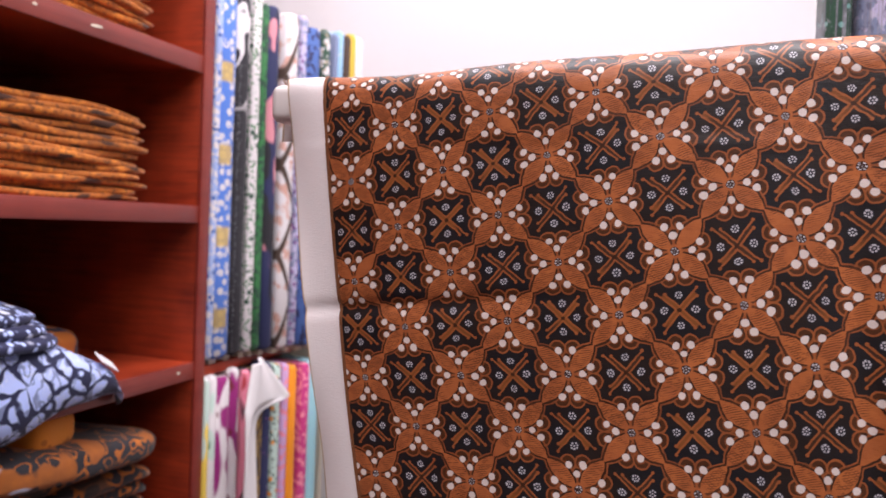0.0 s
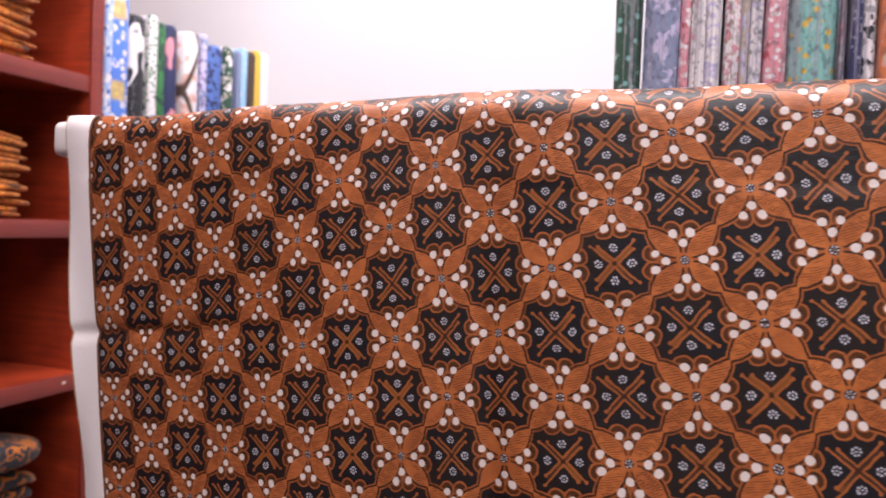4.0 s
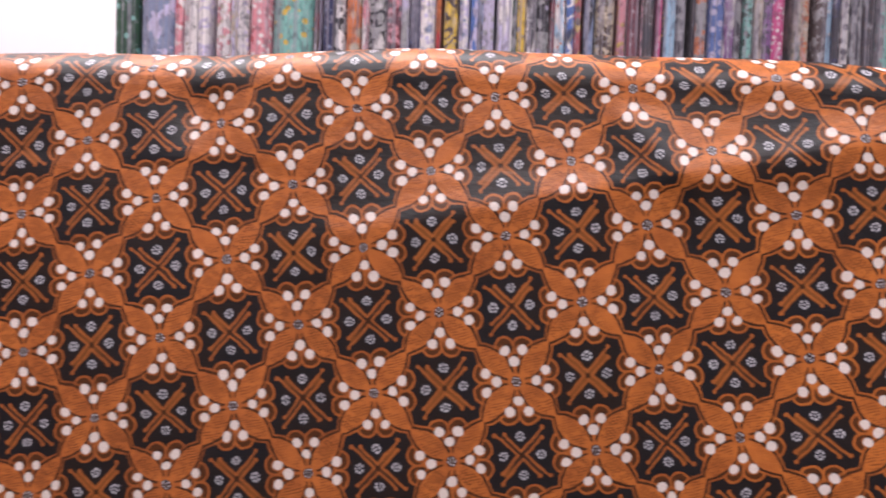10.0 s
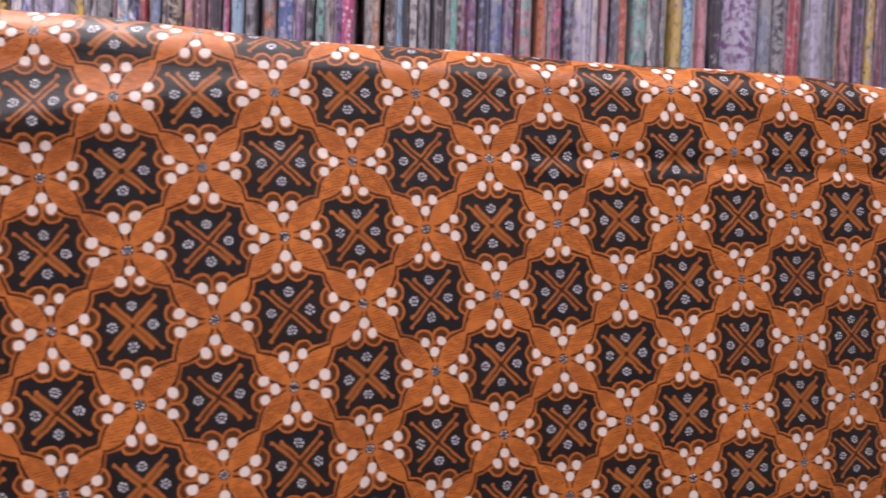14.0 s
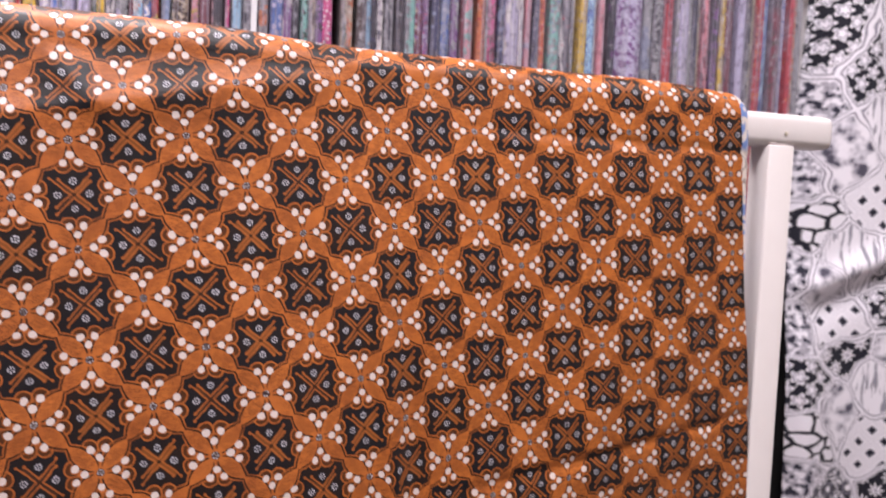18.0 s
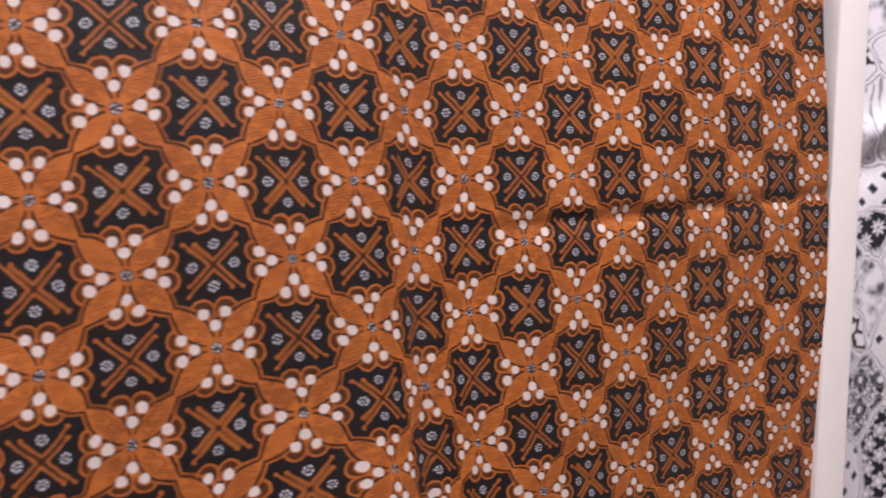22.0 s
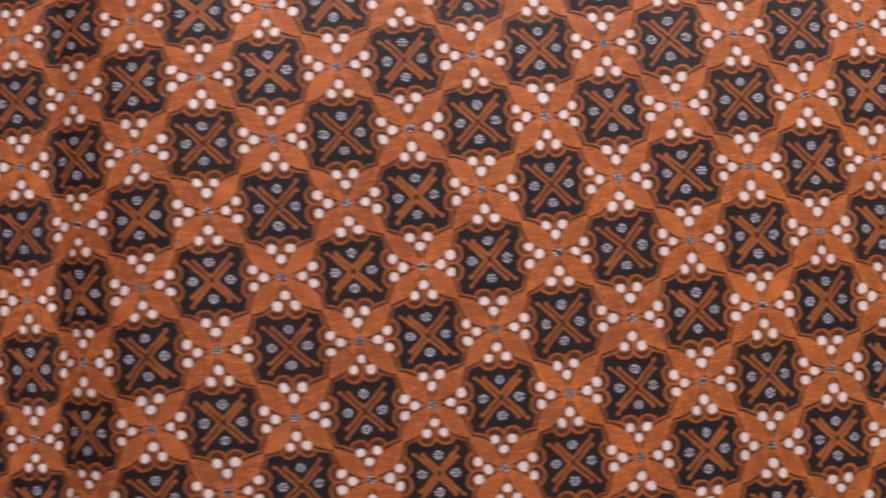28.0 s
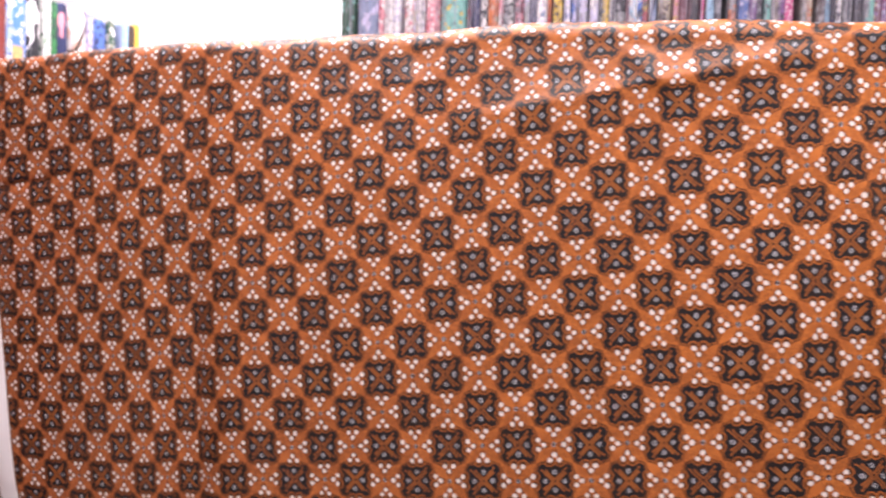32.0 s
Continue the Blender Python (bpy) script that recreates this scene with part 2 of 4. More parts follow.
    col = g.mix(dark_cell, col, dk)
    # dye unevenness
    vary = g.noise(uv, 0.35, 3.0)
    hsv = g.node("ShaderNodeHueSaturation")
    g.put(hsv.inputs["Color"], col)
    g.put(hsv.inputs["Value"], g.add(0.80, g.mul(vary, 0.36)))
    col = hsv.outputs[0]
    # weave under small dry wrinkles
    obj = g.coords()
    wrinkle = g.noise(g.scaled(obj, (1, 1, 1.8)), 55, 3.0, 0.55)
    g.bump(g.add(g.mul(weave(g, obj), 0.12), wrinkle), 0.45, 0.0016)
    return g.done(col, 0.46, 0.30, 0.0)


def plain_cloth(name, colour, stamp=None):
    g = Graph(name)
    vec = g.coords()
    col = g.mix(g.noise(vec, 25, 3.0), tuple(c * 0.93 for c in colour), colour)
    if stamp:
        n = g.noise(vec, 55, 1.0)
        patch = g.soft(g.noise(g.scaled(vec, (0.4, 0.4, 1)), 26, 0.0), 0.50, 0.03)
        swirl = g.soft(g.ab(g.sub(g.m("FRACT", g.mul(n, 4.0)), 0.5)), 0.24, 0.08)
        col = g.mix(g.mul(swirl, patch), col, stamp)
        tail = g.soft(g.ab(g.sub(g.m("FRACT", g.mul(n, 5.0)), 0.5)), 0.10, 0.05)
        col = g.mix(g.mul(tail, g.sub(1.0, patch)), col, (0.25, 0.20, 0.17))
    g.bump(weave(g, vec), 0.3, 0.0004)
    return g.done(col, 0.75, 0.2, 0.1)


def paint(name, colour, rough=0.45, wear=0.06):
    g = Graph(name)
    vec = g.coords()
    big, small = g.noise(vec, 3.0, 4.0), g.noise(vec, 60, 3.0)
    dirty = tuple(c * (1 - 2.2 * wear) for c in colour)
    col = g.mix(g.mul(g.add(big, small), 0.5), dirty, colour)
    g.bump(g.noise(vec, 120, 3.0), 0.08, 0.001)
    return g.done(col, rough, 0.4)


def stained_wood(name, dark, light):
    g = Graph(name)
    vec = g.coords()
    grain = g.noise(g.scaled(vec, (3, 3, 40)), 4.0, 5.0, 0.6)
    cloud = g.noise(vec, 9.0, 4.0, 0.6)
    tone = g.m("MULTIPLY_ADD", grain, 0.45, g.mul(cloud, 0.55))
    col = g.mix(g.sub(1.0, g.soft(tone, 0.5, 0.24)), dark, light)
    g.bump(grain, 0.1, 0.001)
    return g.done(col, g.add(0.28, g.mul(cloud, 0.2)), 0.5)


def fabric(name, ground, motif, third, kind, scale, layered=False):
    """Printed cloth: ground colour with motifs of one of several kinds."""
    g = Graph(name)
    base = g.coords()
    rnd = g.node("ShaderNodeObjectInfo").outputs["Random"]
    off = g.node("ShaderNodeCombineXYZ")
    for s, k in zip(off.inputs, (7.3, 3.1, 5.7)):
        g.put(s, g.mul(rnd, k))
    vec = g.shifted(base, off.outputs[0])
    if kind == "floral":
        f = g.soft(g.noise(vec, scale, 2.0), 0.47, 0.03)
        f2 = g.soft(g.voronoi(vec, scale * 0.8), 0.28, 0.05)
        col = g.mix(f2, g.mix(f, ground, motif), third)
    elif kind == "dots":
        f = g.soft(g.voronoi(vec, scale * 1.3, rand=0.8), 0.34, 0.10)
        f2 = g.soft(g.voronoi(vec, scale * 0.5), 0.24, 0.08)
        col = g.mix(f2, g.mix(f, ground, motif), third)
    elif kind == "swirl":
        n = g.noise(vec, scale * 0.6, 1.5)
        f = g.soft(g.ab(g.sub(g.m("FRACT", g.mul(n, 5.0)), 0.5)), 0.16, 0.05)
        f2 = g.soft(g.noise(vec, scale * 0.3, 1.0), 0.42, 0.03)
        col = g.mix(g.mul(f2, 0.8), g.mix(f, ground, motif), third)
    elif kind == "flowers":
        # lobed blossoms with a coloured square at even steps up the bolt
        f = g.soft(g.voronoi(vec, scale, rand=0.7), 0.40, 0.06)
        f = g.mul(f, g.soft(g.noise(vec, scale * 3, 1.0), 0.62, 0.08))
        step = g.m("FRACT", g.mul(g.split(base)[2], 9.2))
        f2 = g.mul(g.soft(g.ab(g.sub(step, 0.5)), 0.12, 0.03), g.soft(g.split(base)[0], 0.004, 0.002))
        col = g.mix(g.mul(f2, 0.8), g.mix(f, ground, motif), third)
    elif kind == "zigzag":
        step = g.m("FRACT", g.add(g.mul(g.split(base)[2], 7.6), g.mul(rnd, 3.0)))
        zag = g.sub(g.mul(g.ab(g.sub(step, 0.5)), 0.052), 0.013)
        f = g.soft(g.noise(vec, scale, 2.0), 0.44, 0.06)
        line = g.soft(g.ab(g.sub(g.split(base)[0], zag)), 0.0035, 0.0015)
        col = g.mix(line, g.mix(g.mul(f, 0.6), ground, motif), third)
    elif kind == "crest":
        # tiny dots below, pale curling strokes near the top
        f = g.mul(g.soft(g.voronoi(vec, 190.0, rand=0.5), 0.30, 0.08), 0.35)
        n = g.noise(g.scaled(vec, (1, 1, 0.6)), scale, 1.0)
        curl = g.mul(g.soft(g.ab(g.sub(n, 0.56)), 0.035, 0.012), g.soft(g.sub(0.34, g.split(base)[2]), 0.0, 0.02))
        col = g.mix(curl, g.mix(f, ground, motif), third)
    elif kind == "blobs":
        f = g.soft(g.noise(g.scaled(vec, (1, 1, 0.45)), scale, 1.0), 0.46, 0.03)
        f2 = g.soft(g.noise(g.scaled(g.shifted(vec, (1.0, 2.0, 3.0)), (1, 1, 0.45)), scale * 1.4, 1.0), 0.38, 0.03)
        col = g.mix(f2, g.mix(f, ground, motif), third)
    elif kind == "leafy":
        # pale leaves crowded on a dark ground, with fine white veins
        w = g.node("ShaderNodeVectorMath", operation="SCALE")
        g.put(w.inputs[0], g.noise(vec, scale * 1.2, 1.0, 0.5, 1))
        w.inputs["Scale"].default_value = 0.9 / scale
        q = g.shifted(vec, w.outputs[0])
        e = g.voronoi(q, scale, "DISTANCE_TO_EDGE")
        gap = g.soft(e, g.add(-0.09, g.mul(g.noise(vec, scale * 0.8, 1.0), 0.375)), 0.03)
        veins = g.mul(g.soft(g.ab(g.sub(g.m("FRACT", g.mul(g.noise(q, scale * 1.5, 1.0), 7.0)), 0.5)), 0.14, 0.07), 0.45)
        curl = g.soft(g.ab(g.sub(g.m("FRACT", g.mul(g.noise(q, scale * 0.9, 1.0), 4.0)), 0.5)), 0.10, 0.05)
        col = g.mix(g.mul(veins, g.soft(g.noise(vec, scale * 0.5, 0.0), 0.5, 0.05)), ground, third)
        col = g.mix(g.hi(gap, g.mul(curl, 0.6)), col, motif)
    elif kind == "stacked":
        # edges of close folds: long dark dashes of the print, fine flecks, paler worn ridges
        dash = g.soft(g.noise(g.scaled(vec, (0.55, 0.3, 2.0)), 48, 1.5), 0.37, 0.04)
        fleck = g.mul(g.soft(g.noise(vec, 200, 2.0), 0.42, 0.06), 0.7)
        worn = g.soft(g.noise(g.shifted(vec, (2.0, 1.0, 4.0)), 75, 2.0), 0.42, 0.10)
        col = g.mix(worn, g.mix(0.12, third, motif), (0.66, 0.22, 0.030))
        col = g.mix(g.hi(dash, fleck), col, motif)
    elif kind == "blots":
        # large dark blots with curling pen lines in them, pale slips here and there
        n = g.noise(vec, scale, 1.5)
        dark = g.soft(n, 0.57, 0.02)
        curl = g.mul(g.soft(g.ab(g.sub(g.m("FRACT", g.mul(g.noise(vec, scale * 1.6, 1.0), 5.0)), 0.5)), 0.09, 0.04), dark)
        slip = g.soft(g.voronoi(g.scaled(vec, (1, 0.35, 1)), scale * 1.3), 0.16, 0.04)
        col = g.mix(dark, g.mix(g.mul(g.noise(vec, scale * 4, 3.0), 0.5), ground, motif), motif)
        col = g.mix(curl, col, ground)
        col = g.mix(g.mul(slip, g.sub(1.0, dark)), col, third)
    elif kind == "ribbons":
        # broad winding bands with pale dotted edges on a dark clouded ground
        n = g.noise(vec, scale, 1.5)
        t = g.m("FRACT", g.mul(n, 7.0))
        band = g.soft(g.ab(g.sub(t, 0.5)), 0.26, 0.03)
        edge = g.mul(g.soft(g.ab(g.sub(g.ab(g.sub(t, 0.5)), 0.27)), 0.045, 0.02), g.soft(g.voronoi(vec, 170.0), 0.55, 0.15))
        # grey-lilac clouds put a sheen of the drape into its colour
        cloud = g.soft(g.noise(vec, scale * 1.7, 2.0), 0.42, 0.10)
        col = g.mix(band, g.mix(g.mul(cloud, 0.5), ground, (0.26, 0.25, 0.30)), motif)
        col = g.mix(g.mul(g.soft(g.voronoi(vec, 60.0), 0.13, 0.05), 0.8), col, third)
        col = g.mix(edge, col, third)
    elif kind == "stripe":
        w = g.noise(g.scaled(vec, (1, 1, 0.22)), scale * 1.6, 2.0)
        col = g.mix(g.soft(w, 0.47, 0.06), ground, motif)
        col = g.mix(g.soft(g.voronoi(vec, scale), 0.2, 0.05), col, third)
    else:
        col = g.mix(g.mul(g.noise(vec, scale, 3.0), 0.8), ground, motif)
    if layered:
        # edges of the folded layers, paler or darker than the face
        strip = g.noise(g.scaled(vec, (1, 0, 0.012)), 420, 2.0, 0.6)
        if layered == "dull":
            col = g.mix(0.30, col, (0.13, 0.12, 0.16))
        col = g.mix(g.mul(g.soft(strip, 0.47, 0.05), 0.60), col, (0.33, 0.31, 0.38))
        speck = g.noise(g.scaled(vec, (1, 1, 0.5)), 230, 2.0, 0.6)
        col = g.mix(g.mul(g.soft(speck, 0.42, 0.06), 0.45), col, (0.05, 0.045, 0.07))
        col = g.mix(g.mul(g.soft(g.sub(1.0, speck), 0.37, 0.05), 0.40), col, (0.50, 0.48, 0.56))
        hsv = g.node("ShaderNodeHueSaturation")
        g.put(hsv.inputs["Color"], col)
        g.put(hsv.inputs["Value"], g.add(0.65, g.mul(strip, 0.8)))
        col = hsv.outputs[0]
    g.bump(g.noise(vec, 90, 3.0), 0.25, 0.002)
    return g.done(col, 0.7, 0.25, 0.1)


# fields of the patchwork print: motif, place across, height
FIELDS = (
    ("flowers", 1.185, 1.470), ("flowers", 1.235, 1.440), ("rosettes", 1.290, 1.455), ("net", 1.180, 1.400), ("streaks", 1.275, 1.385), ("clouds", 1.222, 1.345),
    ("flowers", 1.345, 1.390), ("net", 1.172, 1.318), ("lattice", 1.274, 1.292), ("leaves", 1.190, 1.263), ("rosettes", 1.322, 1.325), ("flowers", 1.350, 1.262),
    ("rosettes", 1.300, 1.218), ("streaks", 1.246, 1.222), ("net", 1.172, 1.200), ("clouds", 1.212, 1.182), ("flowers", 1.312, 1.165), ("lattice", 1.236, 1.140),
    ("net", 1.176, 1.125), ("daisies", 1.252, 1.103), ("clouds", 1.318, 1.110), ("flowers", 1.190, 1.068), ("streaks", 1.290, 1.066), ("clouds", 1.243, 1.038),
    ("rosettes", 1.345, 1.060), ("leaves", 1.192, 1.003), ("lattice", 1.300, 1.000), ("flowers", 1.352, 0.985), ("net", 1.178, 0.955), ("rosettes", 1.226, 0.915),
    ("daisies", 1.318, 0.925), ("flowers", 1.282, 0.870), ("lattice", 1.196, 0.855), ("leaves", 1.345, 0.850))


def patchwork():
    """Black and white patchwork print: winding double borders round fields of leaves, lattices, daisies, rosettes and clouds."""
    g = Graph("patchwork_print")
    uv = g.node("ShaderNodeUVMap", uv_map="cells").outputs[0]
    ink, white, grey = (0.012, 0.012, 0.022), (0.87, 0.84, 0.91), (0.24, 0.225, 0.29)
    fine = g.node("ShaderNodeVectorMath", operation="SCALE")
    g.put(fine.inputs[0], g.noise(uv, 55.0, 2.0, 0.5, 1))
    fine.inputs["Scale"].default_value = 0.006
    x, y, _ = g.split(g.shifted(uv, fine.outputs[0]))

    def local(k, fx, fy):
        return g.sub(g.m("FRACT", g.add(g.mul(x, k), fx)), 0.5), g.sub(g.m("FRACT", g.add(g.mul(y, k), fy)), 0.5)

    def polar(k, fx, fy):
        ax, ay = local(k, fx, fy)
        return g.m("SQRT", g.add(g.mul(ax, ax), g.mul(ay, ay))), g.m("ARCTAN2", ay, ax)

    motif = {}
    # daisies on black
    stars = ink
    for shift in (0.0, 0.5):
        rad, turn = polar(33.0, shift, shift)
        stars = g.mix(g.soft(rad, g.add(0.20, g.mul(g.m("COSINE", g.mul(turn, 8.0)), 0.10)), 0.03), stars, white)
        stars = g.mix(g.soft(rad, 0.06, 0.02), stars, grey)
    motif["daisies"] = stars
    # small outlined blossoms and tendrils on black
    vine = g.soft(g.ab(g.sub(g.noise(uv, 34.0, 0.0), 0.5)), 0.006, 0.006)
    bloom = g.mix(vine, ink, white)
    for fx, fy in ((0.25, 0.1), (0.75, 0.6)):
        rad, turn = polar(36.0, fx, fy)
        out = g.add(0.27, g.mul(g.m("COSINE", g.mul(turn, 5.0)), 0.07))
        bloom = g.mix(g.soft(rad, out, 0.03), bloom, white)
        bloom = g.mix(g.soft(g.ab(g.sub(rad, g.mul(out, 0.62))), 0.03, 0.02), bloom, grey)
    motif["flowers"] = bloom
    # lattice of diamonds
    q1 = g.ab(g.sub(g.m("FRACT", g.mul(g.add(x, y), 34.0)), 0.5))
    q2 = g.ab(g.sub(g.m("FRACT", g.mul(g.sub(x, y), 34.0)), 0.5))
    q = g.hi(q1, q2)
    lat = g.mix(g.mul(g.soft(g.ab(g.sub(q, 0.42)), 0.03, 0.03), 0.22), white, grey)
    lat = g.mix(g.soft(q, 0.21, 0.03), lat, grey)
    motif["lattice"] = g.mix(g.soft(q, 0.155, 0.03), lat, ink)
    # large white leaves on black
    leaves = g.voronoi(g.shifted(g.scaled(uv, (0.85, 1.45, 1)), fine.outputs[0]), 40.0, "DISTANCE_TO_EDGE")
    motif["leaves"] = g.mix(g.soft(leaves, g.add(0.02, g.mul(g.noise(uv, 60.0, 1.0), 0.14)), 0.03), white, ink)
    # clouded greys
    cl = g.noise(uv, 52.0, 2.0)
    cloud = g.mix(g.soft(cl, 0.50, 0.10), white, (0.42, 0.40, 0.47))
    motif["clouds"] = g.mix(g.soft(cl, 0.41, 0.05), cloud, (0.08, 0.075, 0.11))
    # black rosettes on a fine net
    mesh_line = g.voronoi(uv, 190.0, "DISTANCE_TO_EDGE")
    net = g.mix(g.soft(mesh_line, 0.10, 0.05), white, (0.06, 0.06, 0.09))
    rad, turn = polar(31.0, 0.2, 0.3)
    lobes = g.add(0.36, g.mul(g.m("COSINE", g.mul(turn, 4.0)), 0.06))
    rose = g.mix(g.soft(rad, lobes, 0.03), net, ink)
    rose = g.mix(g.soft(g.ab(g.sub(rad, 0.24)), 0.03, 0.02), rose, grey)
    motif["rosettes"] = g.mix(g.soft(rad, 0.13, 0.03), rose, white)
    # broken ornament on the turned edge
    orn = g.noise(uv, 120.0, 2.0)
    motif["net"] = g.mix(g.soft(orn, 0.55, 0.03), white, g.mix(g.soft(orn, 0.44, 0.03), (0.45, 0.43, 0.50), (0.03, 0.03, 0.05)))
    # streaked drapery
    motif["streaks"] = g.mix(g.soft(g.noise(g.scaled(uv, (1, 0.14, 1)), 230, 2.0), 0.44, 0.05), white, (0.30, 0.29, 0.35))
    # the field whose middle lies nearest, and how near the next one is
    warp = g.node("ShaderNodeVectorMath", operation="SCALE")
    g.put(warp.inputs[0], g.noise(uv, 24.0, 1.0, 0.5, 1))
    warp.inputs["Scale"].default_value = 0.032
    wx, wy, _ = g.split(g.shifted(g.shifted(uv, warp.outputs[0]), (-0.016, -0.016, 0.0)))
    near = after = 9.0
    col = white
    for kind, cx, cz in FIELDS:
        dist = g.dist(wx, wy, cx, cz)
        closer = g.lt(dist, near)
        after = g.lo(after, g.hi(near, dist))
        near = g.lo(near, dist)
        col = g.mix(closer, col, motif[kind])
    edge = g.sub(after, near)
    col = g.mix(g.soft(edge, 0.0075, 0.001), col, white)
    col = g.mix(g.soft(g.ab(g.sub(edge, 0.0040)), 0.0012, 0.0008), col, grey)
    g.bump(weave(g, g.coords()), 0.25, 0.0004)
    return g.done(col, 0.7, 0.25, 0.1)


M_PRINT = batik_print()
M_SELVEDGE = plain_cloth("unbleached_selvedge", (0.87, 0.80, 0.81))
M_STAMPED = plain_cloth("stamped_selvedge", (0.74, 0.66, 0.60), (0.16, 0.26, 0.56))
M_HEM = plain_cloth("tan_hem_thread", (0.52, 0.36, 0.22))
M_MARGIN = plain_cloth("brown_margin_dye", (0.20, 0.075, 0.03))
M_WHITE = paint("white_gloss_paint", (0.84, 0.78, 0.77), 0.4)
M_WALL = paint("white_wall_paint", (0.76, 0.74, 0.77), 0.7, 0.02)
# cream kept dark so the unseen side walls bounce less light
M_SIDE = paint("low_bounce_cream_paint", (0.52, 0.48, 0.45), 0.7, 0.04)
M_CEIL = paint("white_ceiling_paint", (0.82, 0.82, 0.82), 0.8, 0.03)
M_WOOD = stained_wood("red_stained_wood", (0.115, 0.011, 0.005), (0.42, 0.050, 0.015))
M_EDGE = stained_wood("red_shelf_edge", (0.15, 0.016, 0.011), (0.25, 0.034, 0.022))
M_FLOOR = paint("grey_floor_tile", (0.20, 0.19, 0.18), 0.3, 0.1)
M_PATCH = patchwork()
M_BLACK = plain_cloth("black_cotton", (0.012, 0.011, 0.012))
M_PALE = paint("pale_board", (0.70, 0.62, 0.50), 0.7, 0.1)

# ---- mesh helpers ----


def part(name, bm, material, parent, label=""):
    """Links a bmesh as one mesh object, under a thing or alone."""
    me = bpy.data.meshes.new(name)
    bm.normal_update()
    bm.to_mesh(me)
    bm.free()
    for mat in (material if isinstance(material, (list, tuple)) else (material,)):
        me.materials.append(mat)
    ob = new(name, me)
    if parent is not None:
        ob.parent = parent
    if label:
        tagged(ob, label)
    return ob


def thing(name, label, category, group="", kind="", at=None):
    ob = new(name)
    tagged(ob, label, category, group, kind)
    if at is not None:
        ob.matrix_world = at
    return ob


def box(x0, x1, y0, y1, z0, z1, bevel=0.0, seg=2):
    bm = bmesh.new()
    bmesh.ops.create_cube(bm, size=1.0, matrix=Matrix.Translation(((x0 + x1) / 2, (y0 + y1) / 2, (z0 + z1) / 2)) @ Matrix.Diagonal((x1 - x0, y1 - y0, z1 - z0, 1)))
    if bevel:
        bmesh.ops.bevel(bm, geom=bm.edges[:], offset=bevel, segments=seg, affect="EDGES", profile=0.5)
        for f in bm.faces:
            f.smooth = True
    return bm


def sheet(us, ws, place, cells=None, thick=0.0):
    """A grid of points place(u, w) with an optional map cells(u, w); thick gives it a back."""
    bm = bmesh.new()
    layer = bm.loops.layers.uv.new("cells")
    grid = [[bm.verts.new(place(u, w)) for w in ws] for u in us]
    for i in range(len(us) - 1):
        for j in range(len(ws) - 1):
            f = bm.faces.new((grid[i][j], grid[i][j + 1], grid[i + 1][j + 1], grid[i + 1][j]))
            f.smooth = True
            if cells:
                for loop, (u, w) in zip(f.loops, ((us[i], ws[j]), (us[i], ws[j + 1]), (us[i + 1], ws[j + 1]), (us[i + 1], ws[j]))):
                    loop[layer].uv = cells(u, w)
    if thick:
        bm.normal_update()
        bmesh.ops.solidify(bm, geom=bm.faces[:], thickness=thick)
    return bm


def steps(a, b, n):
    return [a + (b - a) * i / n for i in range(n + 1)]


def bump1(x, centre, width):
    return math.exp(-((x - centre) / width) ** 2)


# ---- structure ----
def structure(name, bm, material, label, category):
    return tagged(part(name, bm, material, None), label, category, kind="structure")


# only the north wall shows; floor and side walls are darkened against bounce
structure("floor", box(-1.3, 2.3, -2.2, 1.4, -0.05, 0.0), M_FLOOR, "grey tiled shop floor", "floor")
structure("ceiling", box(-1.3, 2.3, -2.2, 1.4, 2.42, 2.47), M_CEIL, "plain white ceiling", "ceiling")
structure("wall_north", box(-1.3, 2.3, 1.2, 1.3, 0, 2.42), M_WALL, "bright white painted wall behind the fabric racks", "wall")
structure("wall_west", box(-1.3, -1.2, -2.2, 1.2, 0, 2.42), M_SIDE, "unseen cream wall toned down to cut bounce", "wall")
structure("wall_east", box(2.2, 2.3, -2.2, 1.2, 0, 2.42), M_SIDE, "unseen cream wall toned down to cut bounce", "wall")
structure("wall_south", box(-1.2, 2.2, -2.2, -2.1, 0, 2.42), M_SIDE, "unseen cream wall toned down to cut bounce", "wall")

# ---- white display rack ----
RACK = thing("display_rack", "white painted wooden cloth rack carrying the batik", "rack")
BAR_Y, BAR_TOP = 0.411, 1.340
bar = box(-0.2870, 0.982, BAR_Y - 0.012, BAR_Y + 0.012, BAR_TOP - 0.025, BAR_TOP, 0.006, 3)
for v in bar.verts:
    v.co.y += 0.013 * max(0.0, 0.90 - v.co.x) / 1.19
part("top_bar", bar, M_WHITE, RACK)
for px in (-0.170, 0.924):
    part("post", box(px, px + 0.0225, BAR_Y - 0.0115, BAR_Y + 0.0115, 0.05, BAR_TOP - 0.0245, 0.0015), M_WHITE, RACK)
    part("foot", box(px - 0.004, px + 0.0265, BAR_Y - 0.22, BAR_Y + 0.22, 0.0, 0.05, 0.004), M_WHITE, RACK)
nail = bmesh.new()
bmesh.ops.create_uvsphere(nail, u_segments=10, v_segments=6, radius=0.0016, matrix=Matrix.Translation((0.9375, BAR_Y - 0.0122, 1.3245)) @ Matrix.Diagonal((1, 0.35, 1, 1)))
part("nail_head", nail, M_PALE, RACK, "painted-over nail head")
part("rail", box(-0.1475, 0.924, BAR_Y - 0.009, BAR_Y + 0.009, 0.30, 0.34, 0.002), M_WHITE, RACK)

# ---- batik cloth over the bar ----
TOP_Z = 1.3515
ROLL = 0.018


